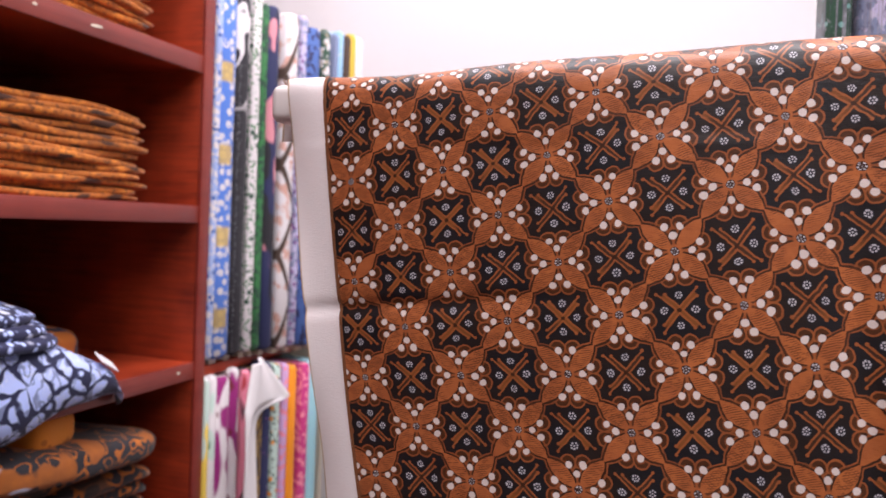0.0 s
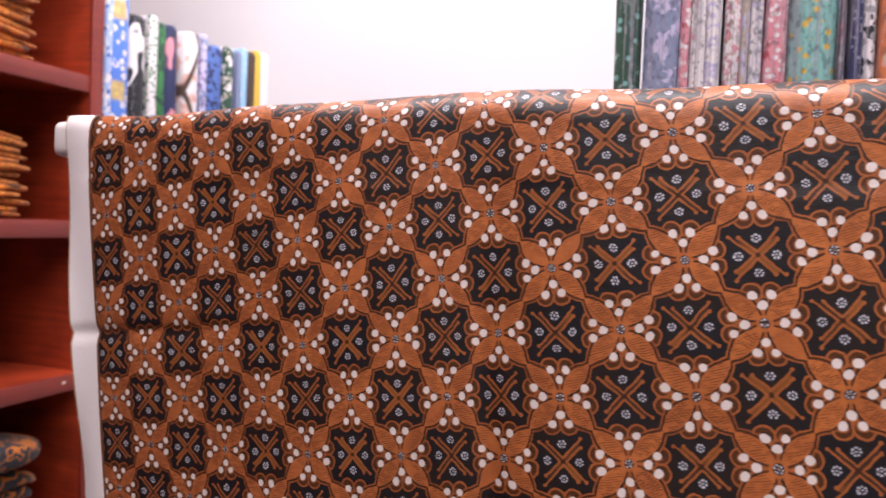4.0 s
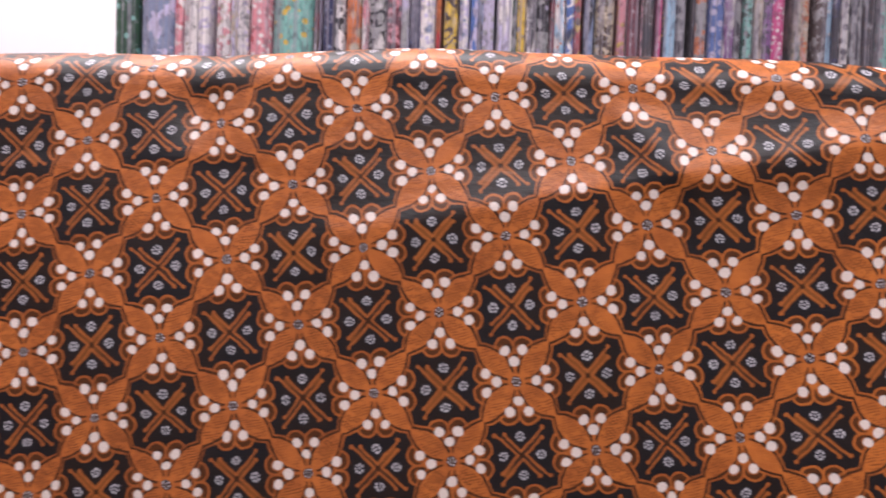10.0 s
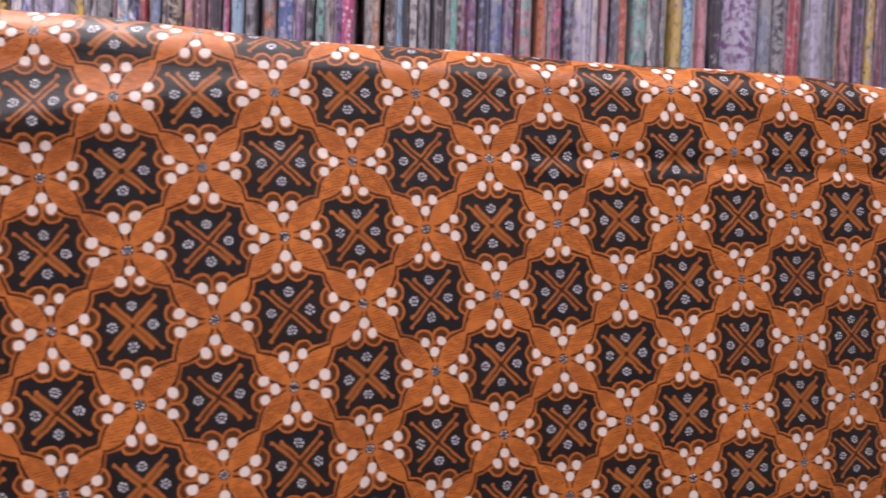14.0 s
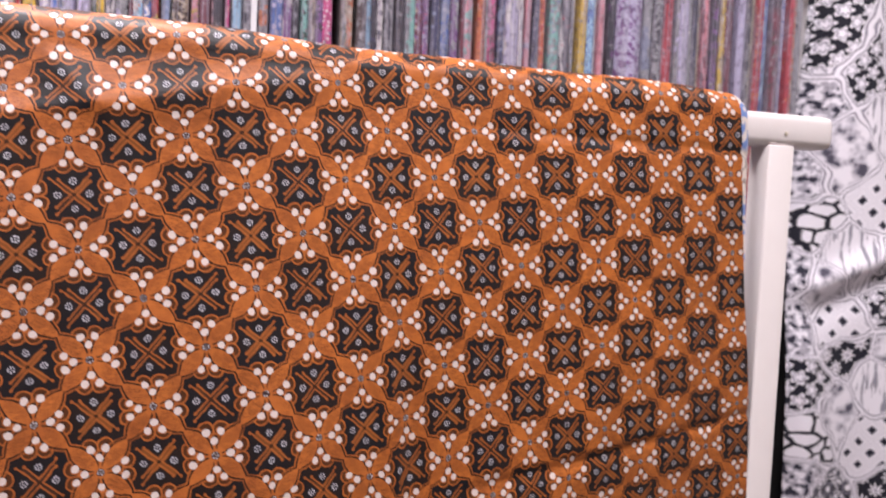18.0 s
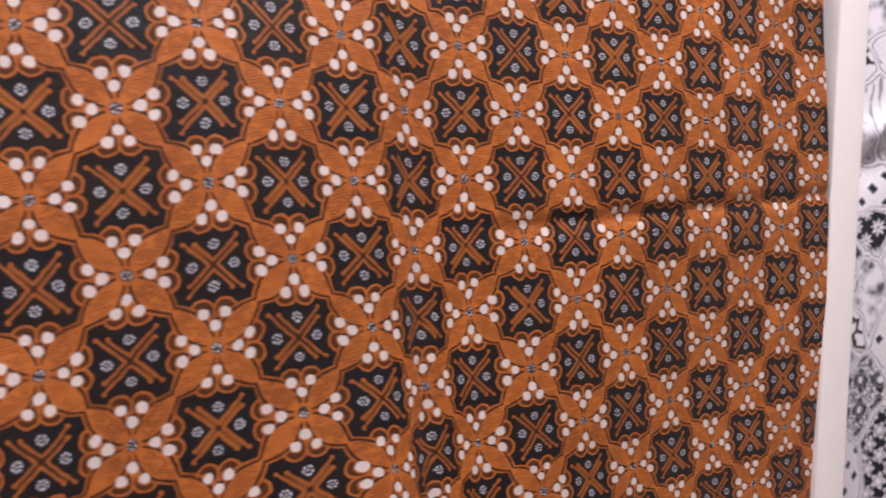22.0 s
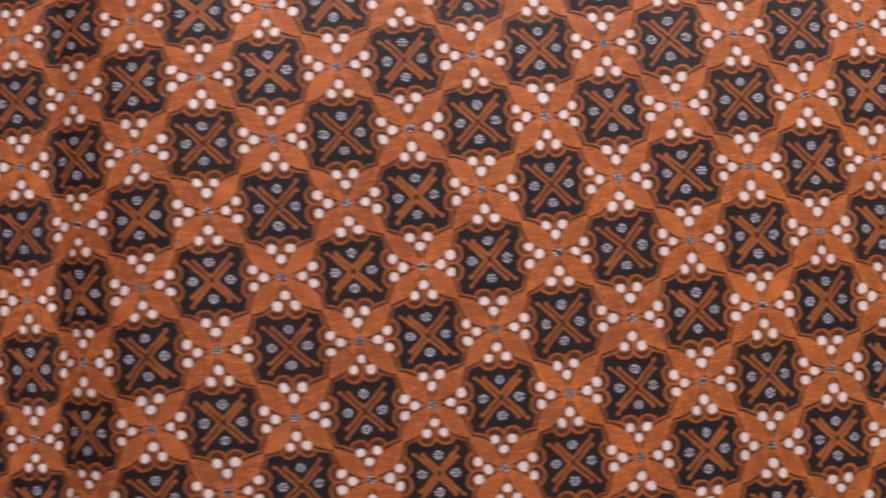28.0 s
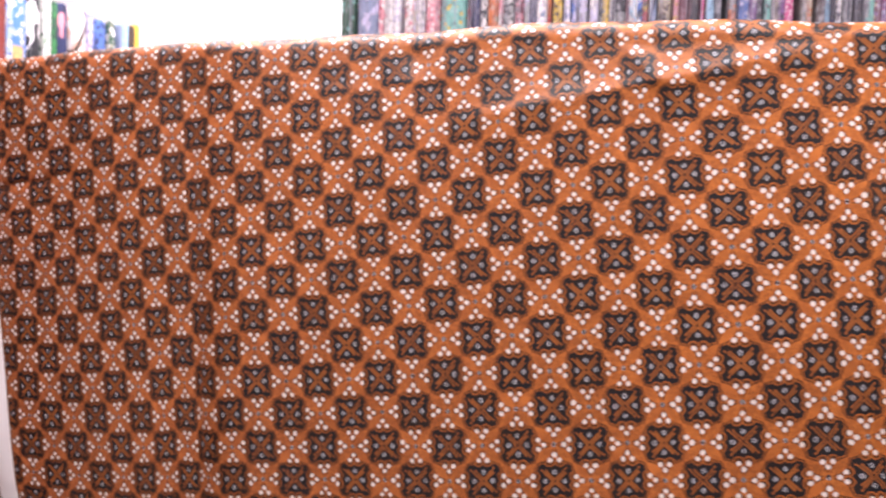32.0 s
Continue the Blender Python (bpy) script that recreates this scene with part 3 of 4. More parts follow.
def shape_terms(x, z):
    """Smooth terms of the hang, with a kink at each of the two long folds."""
    zz = max(z, 0.90)
    a, b = x - 0.33, zz - 1.2
    k1, k2 = max(0.0, x - (0.629 - 0.115 * (zz - 1.168))), max(0.0, 0.055 - 0.115 * (zz - 1.184) - x)
    low = 5 * max(0.0, 1.2 - zz)
    g1, g2 = bump1(x, 0.565 - 0.115 * (zz - 1.168), 0.05), bump1(x, 0.10 - 0.115 * (zz - 1.184), 0.05)
    return (1.0, a, b, a * a, a * b, b * b, a ** 3, a * a * b, a * b * b, b ** 3, k1, k2, k1 * low, k2 * low, g1, g1 * low, g2, g2 * low)


def weigh(terms, weights):
    return sum(p * q for p, q in zip(terms, weights))


HANG = (0.3336, 0.0124, 0.1009, 0.2488, -0.0233, 0.2096, -0.1058, -0.3247, -0.0533, 0.3737, -0.0356, -0.1269, -0.0398, -0.041, -0.0086, -0.0059, -0.0048, -0.002)
PULL_U = (0.073, -0.6264, 0.1079, -1.3727, 2.1809, -1.0612, 4.785, 0.6126, -0.207, 0.1669, -1.3077, 2.7474, 0.2921, 2.1451, 0.0795, 0.1403, -0.0464, 0.0225)
PULL_V = (-0.0774, -0.2525, -0.2246, 0.9215, -0.345, 1.9112, 1.1887, -0.2033, 4.6267, 10.0216, 0.6564, 0.8192, -1.3656, -0.1232, 0.0036, -0.079, -0.0099, -0.0269)


def slack_terms(x, z, across, down):
    """Slow waves along and down the cloth."""
    a, b = min(max((x + 0.30) / 1.22, 0.0), 1.0) * math.pi, min(max((z - 0.90) / 0.46, 0.0), 1.0) * math.pi
    return [math.cos(i * a) * math.cos(j * b) for i in range(across) for j in range(down)]


def tuck_terms(x, z):
    """Print swallowed and stretched by each of the two long folds, more towards the hem."""
    zz = max(z, 0.90)
    low = 5 * max(0.0, 1.2 - zz)
    s1, s2 = (1 / (1 + math.exp(min(50.0, max(-50.0, -(x - c) / 0.003)))) for c in (0.640 - 0.115 * (zz - 1.168), 0.057 - 0.115 * (zz - 1.184)))
    f1, f2 = x - 0.640 + 0.115 * (zz - 1.168), x - 0.057 + 0.115 * (zz - 1.184)
    near = [bump1(f, c, 0.022) for f, c in ((f1, -0.018), (f1, -0.05), (f1, 0.02), (f2, -0.02), (f2, 0.02))]
    return [s1 * low, s1 * low * low, s2 * low] + [q * low for q in near] + [near[0] * low * low, near[1] * low * low]


SLACK = (0.0004, -0.0012, -0.0003, 0.0002, -0.0014, -0.0024, 0.0012, 0.0002, -0.0006, 0.0010, -0.0011, -0.0008, 0.0021, 0.0014, -0.0002, -0.0010, -0.0013, 0.0005)
SLIP_U = (-0.1038, -0.1838, -0.0590, -0.0240, -0.0196, 0.0400, 0.0402, -0.0133, -0.2166, -0.3107, -0.0968, -0.0451, -0.0785, -0.0804, -0.0409, -0.0440, -0.0959, -0.0960, -0.0476, -0.0487, -0.1134, -0.1340, -0.0355, -0.0289, 0.0030, 0.0122, -0.0233, -0.0260, -0.0382, -0.0700, -0.0130, -0.0175, -0.0002, -0.0098, -0.0167, -0.0152, 0.2046, 0.5831, -0.0382, -0.1109, -0.1844, -0.2345, 0.0336, -0.0353, 0.8847, 0.4452)
SLIP_V = (0.0250, 0.0779, 0.0282, 0.0159, -0.0193, -0.0249, -0.0195, 0.0105, -0.0840, -0.0740, -0.0207, 0.0318, -0.0269, -0.0086, -0.0239, 0.0024, -0.0088, 0.0334, -0.0104, 0.0084, -0.0227, -0.0245, -0.0233, 0.0110, 0.0074, 0.0267, -0.0034, -0.0005, -0.0164, -0.0019, -0.0108, 0.0103, -0.0119, 0.0044, -0.0103, 0.0066, 0.2763, -0.0694, -0.2011, 0.1472, 0.0308, -0.0432, -0.1019, 0.0846, 0.0083, 0.0491)


def front_depth(x, z):
    """How far out the hanging cloth lies, folds and creases included."""
    y = weigh(shape_terms(x, z), HANG) + weigh(slack_terms(x, z, 6, 3), SLACK)
    # sharp standing folds
    low = 1 / (1 + math.exp((z - 1.25) / 0.02))
    y -= 0.0055 * low * bump1(x, 0.629 - 0.115 * (z - 1.168), 0.008)
    y += 0.0046 * low * bump1(x, 0.645 - 0.115 * (z - 1.168), 0.010)
    y += 0.0024 * low * bump1(x, 0.058 - 0.115 * (z - 1.184), 0.006)
    # pressed cross creases
    y += 0.0026 * bump1(z, 1.088 + 0.13 * (x - 0.746), 0.0035) / (1 + math.exp((0.70 - x) / 0.015))
    y += 0.0026 * bump1(z, 1.201 + 0.13 * (x + 0.20), 0.004) / (1 + math.exp((x + 0.10) / 0.02))
    y += 0.0022 * bump1(z, 1.3075, 0.003) / (1 + math.exp((0.70 - x) / 0.015))
    # slack ridge climbing to the bar
    ridge = 1.274 + 0.212 * (x - 0.335)
    span = 1 / (1 + math.exp((0.325 - x) / 0.012)) / (1 + math.exp((x - 0.62) / 0.02))
    y -= 0.0055 * span * (math.exp((ridge - z) / 0.013) if z > ridge else math.exp((z - ridge) / 0.040))
    y += 0.0045 * bump1(x, 0.268, 0.010) * bump1(z, 1.325, 0.014)
    y -= 0.0045 * math.exp(-abs(x - 0.47 + 0.9 * (z - 1.30)) / 0.016) * bump1(z, 1.315, 0.022)
    y += 0.0012 * math.sin(x * 31 + 1.5 * math.sin(z * 9)) * (1.0 if z < 1.3 else 0.4)
    return y


def bar_rise(x):
    """Unevenness of the cloth along the bar."""
    return 0.0060 * (min(max(x, 0.0), 0.85) - 0.5) + 0.0055 * bump1(x, 0.42, 0.24) - 0.0055 / (1 + math.exp((x + 0.13) / 0.04)) + 0.0008 * math.sin(x * 40) + 0.0012 * math.sin(x * 17 + 1)


def cloth_place(x_edge, w):
    """w: length of cloth from the crest of the bar, down the front if positive, down the back if negative."""
    x = x_edge
    top = TOP_Z + bar_rise(x)
    half = math.pi * ROLL / 2
    yf = front_depth(x, TOP_Z - ROLL)
    yb = max(BAR_Y + 0.016, yf + 0.022)
    yc, ry = (yf + yb) / 2, (yb - yf) / 2
    if w > half:
        z = top - ROLL - (w - half)
        y = front_depth(x, z) if z < TOP_Z - ROLL else yf
        return Vector((x, y, z))
    if w > -half:
        t = w / ROLL
        return Vector((x, yc - ry * math.sin(t), top - ROLL + ROLL * math.cos(t)))
    return Vector((x, yb + 0.004 + 0.004 * math.sin(20 * x), top - ROLL + (w + half)))


EU, EV, ORIGIN = (0.0284793, 0.0034970), (0.0035781, -0.0284979), (0.3351501, 1.3212449)
DET = EU[0] * EV[1] - EU[1] * EV[0]


def cloth_cells(x, w):
    """Pattern coordinates: the print hangs turned by seven degrees against the bar."""
    half = math.pi * ROLL / 2
    z = TOP_Z + bar_rise(x) - ROLL - (w - half)
    a, b = x - ORIGIN[0], z - ORIGIN[1]
    u = (a * EV[1] - b * EV[0]) / DET
    v = (EU[0] * b - EU[1] * a) / DET
    terms = shape_terms(x, min(z, 1.36))
    slip = slack_terms(x, z, 9, 4) + tuck_terms(x, z)
    return (u - weigh(terms, PULL_U) - weigh(slip, SLIP_U), v - weigh(terms, PULL_V) - weigh(slip, SLIP_V))


def left_print(w):
    if w < 0:
        return -0.2515 + 0.30 * max(0.0, -w - 0.05)
    return -0.2505 + 0.006 * max(0.0, 1 - w / 0.30) + 0.157 * w + 0.20 * min(max(w, 0.0), 0.50) ** 2 + 0.0010 * math.sin(w * 24)


def right_print(w):
    return 0.8892 + 0.116 * min(max(0.0, w), 0.45) + 0.0012 * math.sin(w * 30 + 1)


WS = [-0.35 + 0.01 * i for i in range(31)] + steps(-0.045, 0.05, 24) + steps(0.053, 0.48, 150)[0:] + steps(0.49, 0.80, 20)
CLOTH = thing("batik_cloth", "brown and indigo batik cloth with flower lattice draped over the rack", "cloth")
SS = steps(0.0, 1.0, 300)
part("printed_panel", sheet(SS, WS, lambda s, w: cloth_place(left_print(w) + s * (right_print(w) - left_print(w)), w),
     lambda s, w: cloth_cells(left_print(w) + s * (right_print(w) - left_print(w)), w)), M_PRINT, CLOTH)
WB = [w for w in WS if w > -0.052]


def border_place(s, w):
    wide = 0.0318 - 0.038 * min(max(w, 0.0), 0.16) + 0.055 * min(max(w - 0.24, 0.0), 0.22)
    wide += 0.007 * min(1.0, max(0.0, -w - 0.012) / 0.02)
    x = left_print(w) - wide * (1 - s)
    p = cloth_place(x, w)
    p.y += 0.004 * (1 - s) ** 2 * math.sin(w * 30)
    return p


part("selvedge", sheet(steps(0, 1, 10), WB, border_place), M_SELVEDGE, CLOTH, "wide unprinted cream selvedge")
part("hem_thread", sheet((-0.02, 0.012), WB, lambda s, w: border_place(s, w) - Vector((0, 0.0006, 0))), M_HEM, CLOTH, "tan edge stitching")
part("margin_line", sheet((0.0, 1.0), WB, lambda s, w: cloth_place(left_print(w) - 0.0006 + 0.0024 * s, w) - Vector((0, 0.0007, 0)) + Vector((0, 0, 0.0007 if w < 0.03 else 0))), M_MARGIN, CLOTH, "brown dyed margin line")
WR = [w for w in WS if -0.02 < w < 0.135]


def right_border(s, w):
    p = cloth_place(right_print(w), w)
    k = 1 - 0.55 * max(0.0, w) / 0.135
    return p + Vector((0.018 * s * k, 0.004 * s + 0.008 * s * s, -0.004 * s))


part("stamped_selvedge", sheet(steps(0, 1, 8), WR, right_border), M_STAMPED, CLOTH, "cream selvedge stamped in blue")

# ---- red wooden cabinet on the west side ----
LX = -0.612
CAB = thing("shelf_cabinet", "open red-stained wooden cabinet holding folded batik", "cabinet")
CY0, CY1 = -0.35, 0.787
CDEP = 0.42
SHELF_Z = (0.22, 0.44, 0.66, 0.862, 1.062, 1.262, 1.452, 1.66, 1.87)
part("side_panel", box(LX - CDEP, LX - 0.002, CY1 - 0.017, CY1, 0.0, 2.0, 0.0015), M_WOOD, CAB)
part("side_panel", box(LX - CDEP, LX - 0.002, CY0, CY0 + 0.022, 0.0, 2.0, 0.0015), M_WOOD, CAB)
part("divider", box(LX - CDEP, LX - 0.006, 0.33, 0.35, 0.0, 2.0, 0.0015), M_WOOD, CAB)
part("front_stile", box(LX - 0.002, LX + 0.003, CY1 - 0.018, CY1 + 0.001, 0.0, 2.0, 0.001), M_EDGE, CAB, "worn red front edge")
part("back_panel", box(LX - CDEP - 0.012, LX - CDEP, CY0, CY1, 0.0, 2.0), M_WOOD, CAB)
for z in SHELF_Z:
    sh = part("shelf", box(LX - CDEP + 0.001, LX - 0.003, CY0 + 0.0225, CY1 - 0.0175, z - 0.018, z), M_WOOD, CAB)
    part("edge_band", box(LX - 0.003, LX + 0.001, CY0 + 0.0225, CY1 - 0.0182, z - 0.021, z + 0.001, 0.0008), M_EDGE, sh, "chipped red edge band")

# ---- fabric bolts ----
COL = {
    "w": (0.72, 0.68, 0.70), "g": (0.03, 0.08, 0.05), "s": (0.20, 0.24, 0.38), "p": (0.62, 0.25, 0.30), "l": (0.50, 0.46, 0.66),
    "t": (0.20, 0.45, 0.42), "y": (0.62, 0.42, 0.06), "n": (0.03, 0.035, 0.10), "o": (0.55, 0.16, 0.05), "k": (0.026, 0.025, 0.031),
    "m": (0.16, 0.02, 0.035), "r": (0.42, 0.04, 0.05), "b": (0.08, 0.15, 0.42), "c": (0.30, 0.50, 0.70), "e": (0.45, 0.38, 0.30),
    "v": (0.20, 0.08, 0.26), "d": (0.07, 0.045, 0.035), "a": (0.30, 0.30, 0.32), "h": (0.55, 0.05, 0.22), "q": (0.05, 0.16, 0.17),
}
COL.update(x=(0.34, 0.44, 0.74), B=(0.10, 0.22, 0.66), G=(0.05, 0.20, 0.07), T=(0.52, 0.66, 0.60), Y=(0.80, 0.58, 0.10), H=(0.28, 0.02, 0.17), P=(0.80, 0.26, 0.36), E=(0.32, 0.20, 0.06),
           Q=(0.85, 0.30, 0.02), L=(0.58, 0.36, 0.62), S=(0.33, 0.60, 0.68))
MADE = {}


def cloth_of(key, kind, scale, layered=False):
    """A printed cloth named by its ground, motif and third colour letters."""
    if (key, kind, scale, layered) not in MADE:
        MADE[(key, kind, scale, layered)] = fabric("fabric_" + kind, COL[key[0]], COL[key[1]], COL[key[2]], kind, scale, layered)
    return MADE[(key, kind, scale, layered)]


def bolt_mesh(thick, depth, height):
    """A folded bolt: flat, with a rounded spine, loose layers and soft ends."""
    bm = bmesh.new()
    rings = []
    n = 8
    prof = [(-thick / 2, depth)] + [(thick / 2 * -math.cos(math.pi * i / n), -0.35 * thick * math.sin(math.pi * i / n) + 0.2 * thick) for i in range(n + 1)] + [(thick / 2, depth)]
    zs = [0, 0.006, height * 0.25, height * 0.5, height * 0.75, height - 0.006, height]
    for k, z in enumerate(zs):
        sc = 0.80 if k in (0, len(zs) - 1) else 1.0
        bow = 1 + 0.05 * math.sin(k * 2.1 + thick * 900)
        rings.append([bm.verts.new((x * sc * bow, y + (0.004 if sc < 1 else 0), z)) for x, y in prof])
    for r0, r1 in zip(rings, rings[1:]):
        for i in range(len(prof)):
            j = (i + 1) % len(prof)
            f = bm.faces.new((r0[i], r0[j], r1[j], r1[i]))
            f.smooth = True
    bm.faces.new(rings[0][::-1])
    bm.faces.new(rings[-1])
    return bm


NAMES = {"x": "pale blue", "w": "white", "g": "dark green", "s": "slate blue", "p": "pink", "l": "lilac", "t": "teal", "y": "ochre yellow", "n": "navy", "o": "orange", "k": "black",
         "B": "bright blue", "G": "leaf green", "T": "pale teal", "Y": "yellow", "H": "plum", "P": "rose pink", "E": "olive brown", "Q": "bright orange", "L": "orchid", "S": "light teal", "m": "maroon", "r": "red", "b": "blue", "c": "sky blue", "e": "beige", "v": "purple", "d": "dark brown", "a": "grey", "h": "magenta", "q": "deep teal"}
rng = random.Random(7)


def bolt(key, kind, scale, thick, depth, height, m, group, layered=False):
    ob = part("fabric_bolt", bolt_mesh(thick, depth, height), cloth_of(key, kind, scale, layered), None)
    what = {"floral": "floral", "dots": "dotted", "swirl": "swirling", "stripe": "striped", "plain": "plain", "flowers": "blossom", "zigzag": "zigzag", "crest": "dotted", "blobs": "large-flowered"}[kind]
    tagged(ob, "bolt of %s fabric, %s %s print, standing upright" % (NAMES[key[0]], NAMES[key[1]], what), "fabric bolt", group)
    ob.matrix_world = m
    return ob


# back rack: bolts stand face on, side by side along x; ground, motif and third colour, then both edges in tenths of millimetres
RACK_Y, RACK_X0 = 0.640, 0.077
RACK_Z = 1.10
SPEC = ("ggt 772 981,sls 981 1267,pwr 1267 1345,wep 1345 1408,wwa 1408 1482,wla 1482 1599,wpe 1599 1724,ela 1724 1792,wal 1792 1888,pwr 1888 2050,tty 2050 2418,dkm 2418 2456,"
        "lla 2456 2512,nns 2512 2596,wka 2596 2698,ooe 2698 2819,wpe 2819 2874,akw 2874 3039,mpk 3039 3158,lak 3158 3231,nnb 3231 3321,wls 3321 3448,orm 3448 3493,ydk 3493 3609,"
        "lws 3609 3689,bls 3689 3779,ska 3779 3833,las 3833 3922,wll 3922 4038,gka 4038 4092,yya 4092 4162,kwa 4162 4242,akl 4242 4348,mkd 4348 4400,wco 4400 4488,bwk 4488 4549,"
        "ryd 4549 4610,skw 4610 4688,eda 4688 4834,pyp 4860 4929,kdd 4929 4963,mmk 4963 5057,pmd 5057 5091,dkd 5091 5168,hhp 5168 5210,kyd 5210 5244,ccs 5244 5328,kkm 5328 5370,"
        "akw 5370 5446,kdk 5446 5505,aod 5505 5588,bll 5588 5713,vwl 5713 5796,kka 5796 5862,tga 5862 5936,eda 5936 6010,vkd 6010 6108,hwv 6108 6197,ega 6234 6325,oee 6325 6389,"
        "dad 6389 6482,ccw 6509 6575,knk 6575 6631,wka 6631 6687,akd 6687 6781,kdk 6781 6895,aat 6895 6933,tta 6933 7010,mve 7010 7087,vhl 7087 7165,nks 7165 7243,sbl 7243 7341,"
        "vas 7341 7440,mmd 7440 7490,pta 7490 7600,oro 7600 7680,aal 7680 7751,hmm 7751 7843,nsk 7843 7945,lwl 7945 8100,wwl 8100 8142,ppl 8142 8205,nks 8205 8310,oro 8310 8373,"
        "tas 8373 8501,kwr 8501 8641,eee 8641 8684,aal 8684 8720,yya 8720 8802,cbb 8802 8885,aal 8885 8921,wwl 8921 8981,ppa 8981 9053,kkv 9077 9162,lvl 9162 9493,aas 9493 9606,"
        "kaa 9606 9731,rrm 9731 9870,aal 9870 9960,lla 9960 10063,aaw 10063 10114,knk 10114 10192,eea 10192 10231,pma 10231 10322,vkd 10322 10401,wla 10401 10441,yed 10441 10507,mmd 10507 10640,"
        "lll 10667 10774,kae 10774 10829,eea 10829 10869,ror 10869 10978,bcs 10978 11102,mdk 11102 11226,lbl 11226 11282,rro 11282 11365,oee 11365 11408,aak 11408 11506")
for n, spec in enumerate(SPEC.split(",")):
    key, x0, x1 = spec.split()
    x0, x1 = int(x0) / 10000, int(x1) / 10000
    wid = x1 - x0
    kind = ("floral", "stripe", "floral", "dots", "stripe", "swirl")[n % 6] if wid < 0.02 else "floral"
    bolt(key, kind, rng.choice((100, 140, 190)), wid * 0.98, min(0.22, 0.035 + (x0 - RACK_X0) * 3.2), 0.56 + rng.uniform(-0.01, 0.02),
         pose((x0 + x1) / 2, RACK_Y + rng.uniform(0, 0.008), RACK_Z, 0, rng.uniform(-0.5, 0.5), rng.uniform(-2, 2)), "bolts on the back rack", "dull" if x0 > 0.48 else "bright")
BACK = thing("fabric_rack", "pale wooden two-tier rack for standing bolts", "rack")
for z in (0.42, RACK_Z - 0.02, 1.84):
    part("board", box(RACK_X0 + 0.02, 1.15, RACK_Y + 0.020, 0.90, z, z + 0.0195, 0.001), M_PALE, BACK)
for px in (RACK_X0 + 0.10, 1.152):
    part("upright", box(px, px + 0.012, RACK_Y + 0.24, 0.93, 0.0, 1.86), M_PALE, BACK)

# west rack: bolts stand along y, spines to the room
LEFT_UP = "xwb 7885 7990,Bwy 7990 8337,kaw 8337 8640,wGg 8640 8800,GgG 8800 8905,nkp 8905 9120,wod 9120 9383,lsv 9383 9495,bnb 9495 9807,gwe 9807 9959,sss 9959 10035,ccw 10035 10151,ddk 10151 10276,yyy 10276 10410,wwl 10410 10588"
LEFT_LOW = ("TYw 7885 7965,wTG 7965 8111,Hwm 8111 8472,wHm 8472 8668,Pkr 8668 8848,Edd 8848 8998,nnv 8998 9150,TgQ 9150 9301,LPL 9301 9422,QQQ 9422 9585,hPh 9585 9759,SSc 9759 9965")
LTOP = 1.052


def left_row(specs, z, height):
    for n, spec in enumerate(specs.split(",")):
        key, y0, y1 = spec.split()
        y0, y1 = int(y0) / 10000, int(y1) / 10000
        wid, y = y1 - y0, (y0 + y1) / 2
        kind = {"Bwy": "flowers", "kaw": "crest", "wGg": "dots", "nkp": "blobs", "wod": "zigzag", "TgQ": "dots", "Pkr": "blobs", "TYw": "blobs", "wTG": "blobs", "Hwm": "blobs", "wHm": "blobs"}.get(key, "stripe" if key[0] == key[1] else "floral")
        lx = LX + 0.006 + max(0.0, y - 0.86) * 0.42
        tall = 0.045 if y < CY1 + 0.05 else 0.014 if y < 0.95 else 0.0
        ob = bolt(key, kind, {"blobs": 34, "flowers": 80, "crest": 30, "zigzag": 60, "dots": 130}.get(kind, 120), wid * 0.97, 0.16, height + (tall if z > 1 else 0) + rng.uniform(-0.006, 0.006),
             pose(lx, y, z + 0.009, 0, rng.uniform(-0.6, 0.6), 90 - (0 if y < 0.86 else 14)), "bolts on the west rack")
        part("core_board", box(-wid * 0.22, wid * 0.22, 0.012, 0.15, -0.009, 0.03, 0.0008), M_PALE, ob, "pale cardboard core showing below the cloth")


left_row(LEFT_UP, LTOP, 0.480)
left_row(LEFT_LOW, LTOP - 0.52, 0.495)
WEST = thing("fabric_rack", "wooden rack carrying two rows of bolts", "rack")
for z in (0.512, LTOP - 0.02):
    part("board", box(LX - 0.22, LX - 0.004, CY1 + 0.003, 1.08, z + 0.006, z + 0.0195, 0.001), M_WOOD, WEST)
part("upright", box(LX - 0.22, LX + 0.0, 1.1205, 1.132, 0.0, 1.09), M_PALE, WEST)
part("upright", box(LX - 0.225, LX - 0.2205, CY1 + 0.003, 1.12, 0.0, 1.5), M_PALE, WEST)

# ---- folded cloths in the cabinet ----


def folded_mesh(w, d, t, seed):
    """One folded piece of cloth: rounded fold to the front, soft corners, a slight sag."""
    r = random.Random(seed)
    bm = bmesh.new()
    ph = r.uniform(0, 6)
    us, n = steps(-w / 2, w / 2, 14), 6
    prof = [(d, 0.0)] + [(-0.5 * t * math.sin(math.pi * i / n) + 0.5 * t, t / 2 - t / 2 * math.cos(math.pi * i / n)) for i in range(n + 1)] + [(d, t)]
    rows = []
    for u in us:
        e = 1 - 0.35 * (abs(u) / (w / 2)) ** 8
        rows.append([bm.verts.new((u, y + 0.004 * math.sin(u * 23 + ph), zz * e + 0.0018 * math.sin(u * 31 + ph * 2))) for y, zz in prof])
    for r0, r1 in zip(rows, rows[1:]):
        for i in range(len(prof)):
            j = (i + 1) % len(prof)
            f = bm.faces.new((r0[i], r1[i], r1[j], r0[j]))
            f.smooth = True
    bm.faces.new(rows[0])
    bm.faces.new(rows[-1][::-1])
    return bm


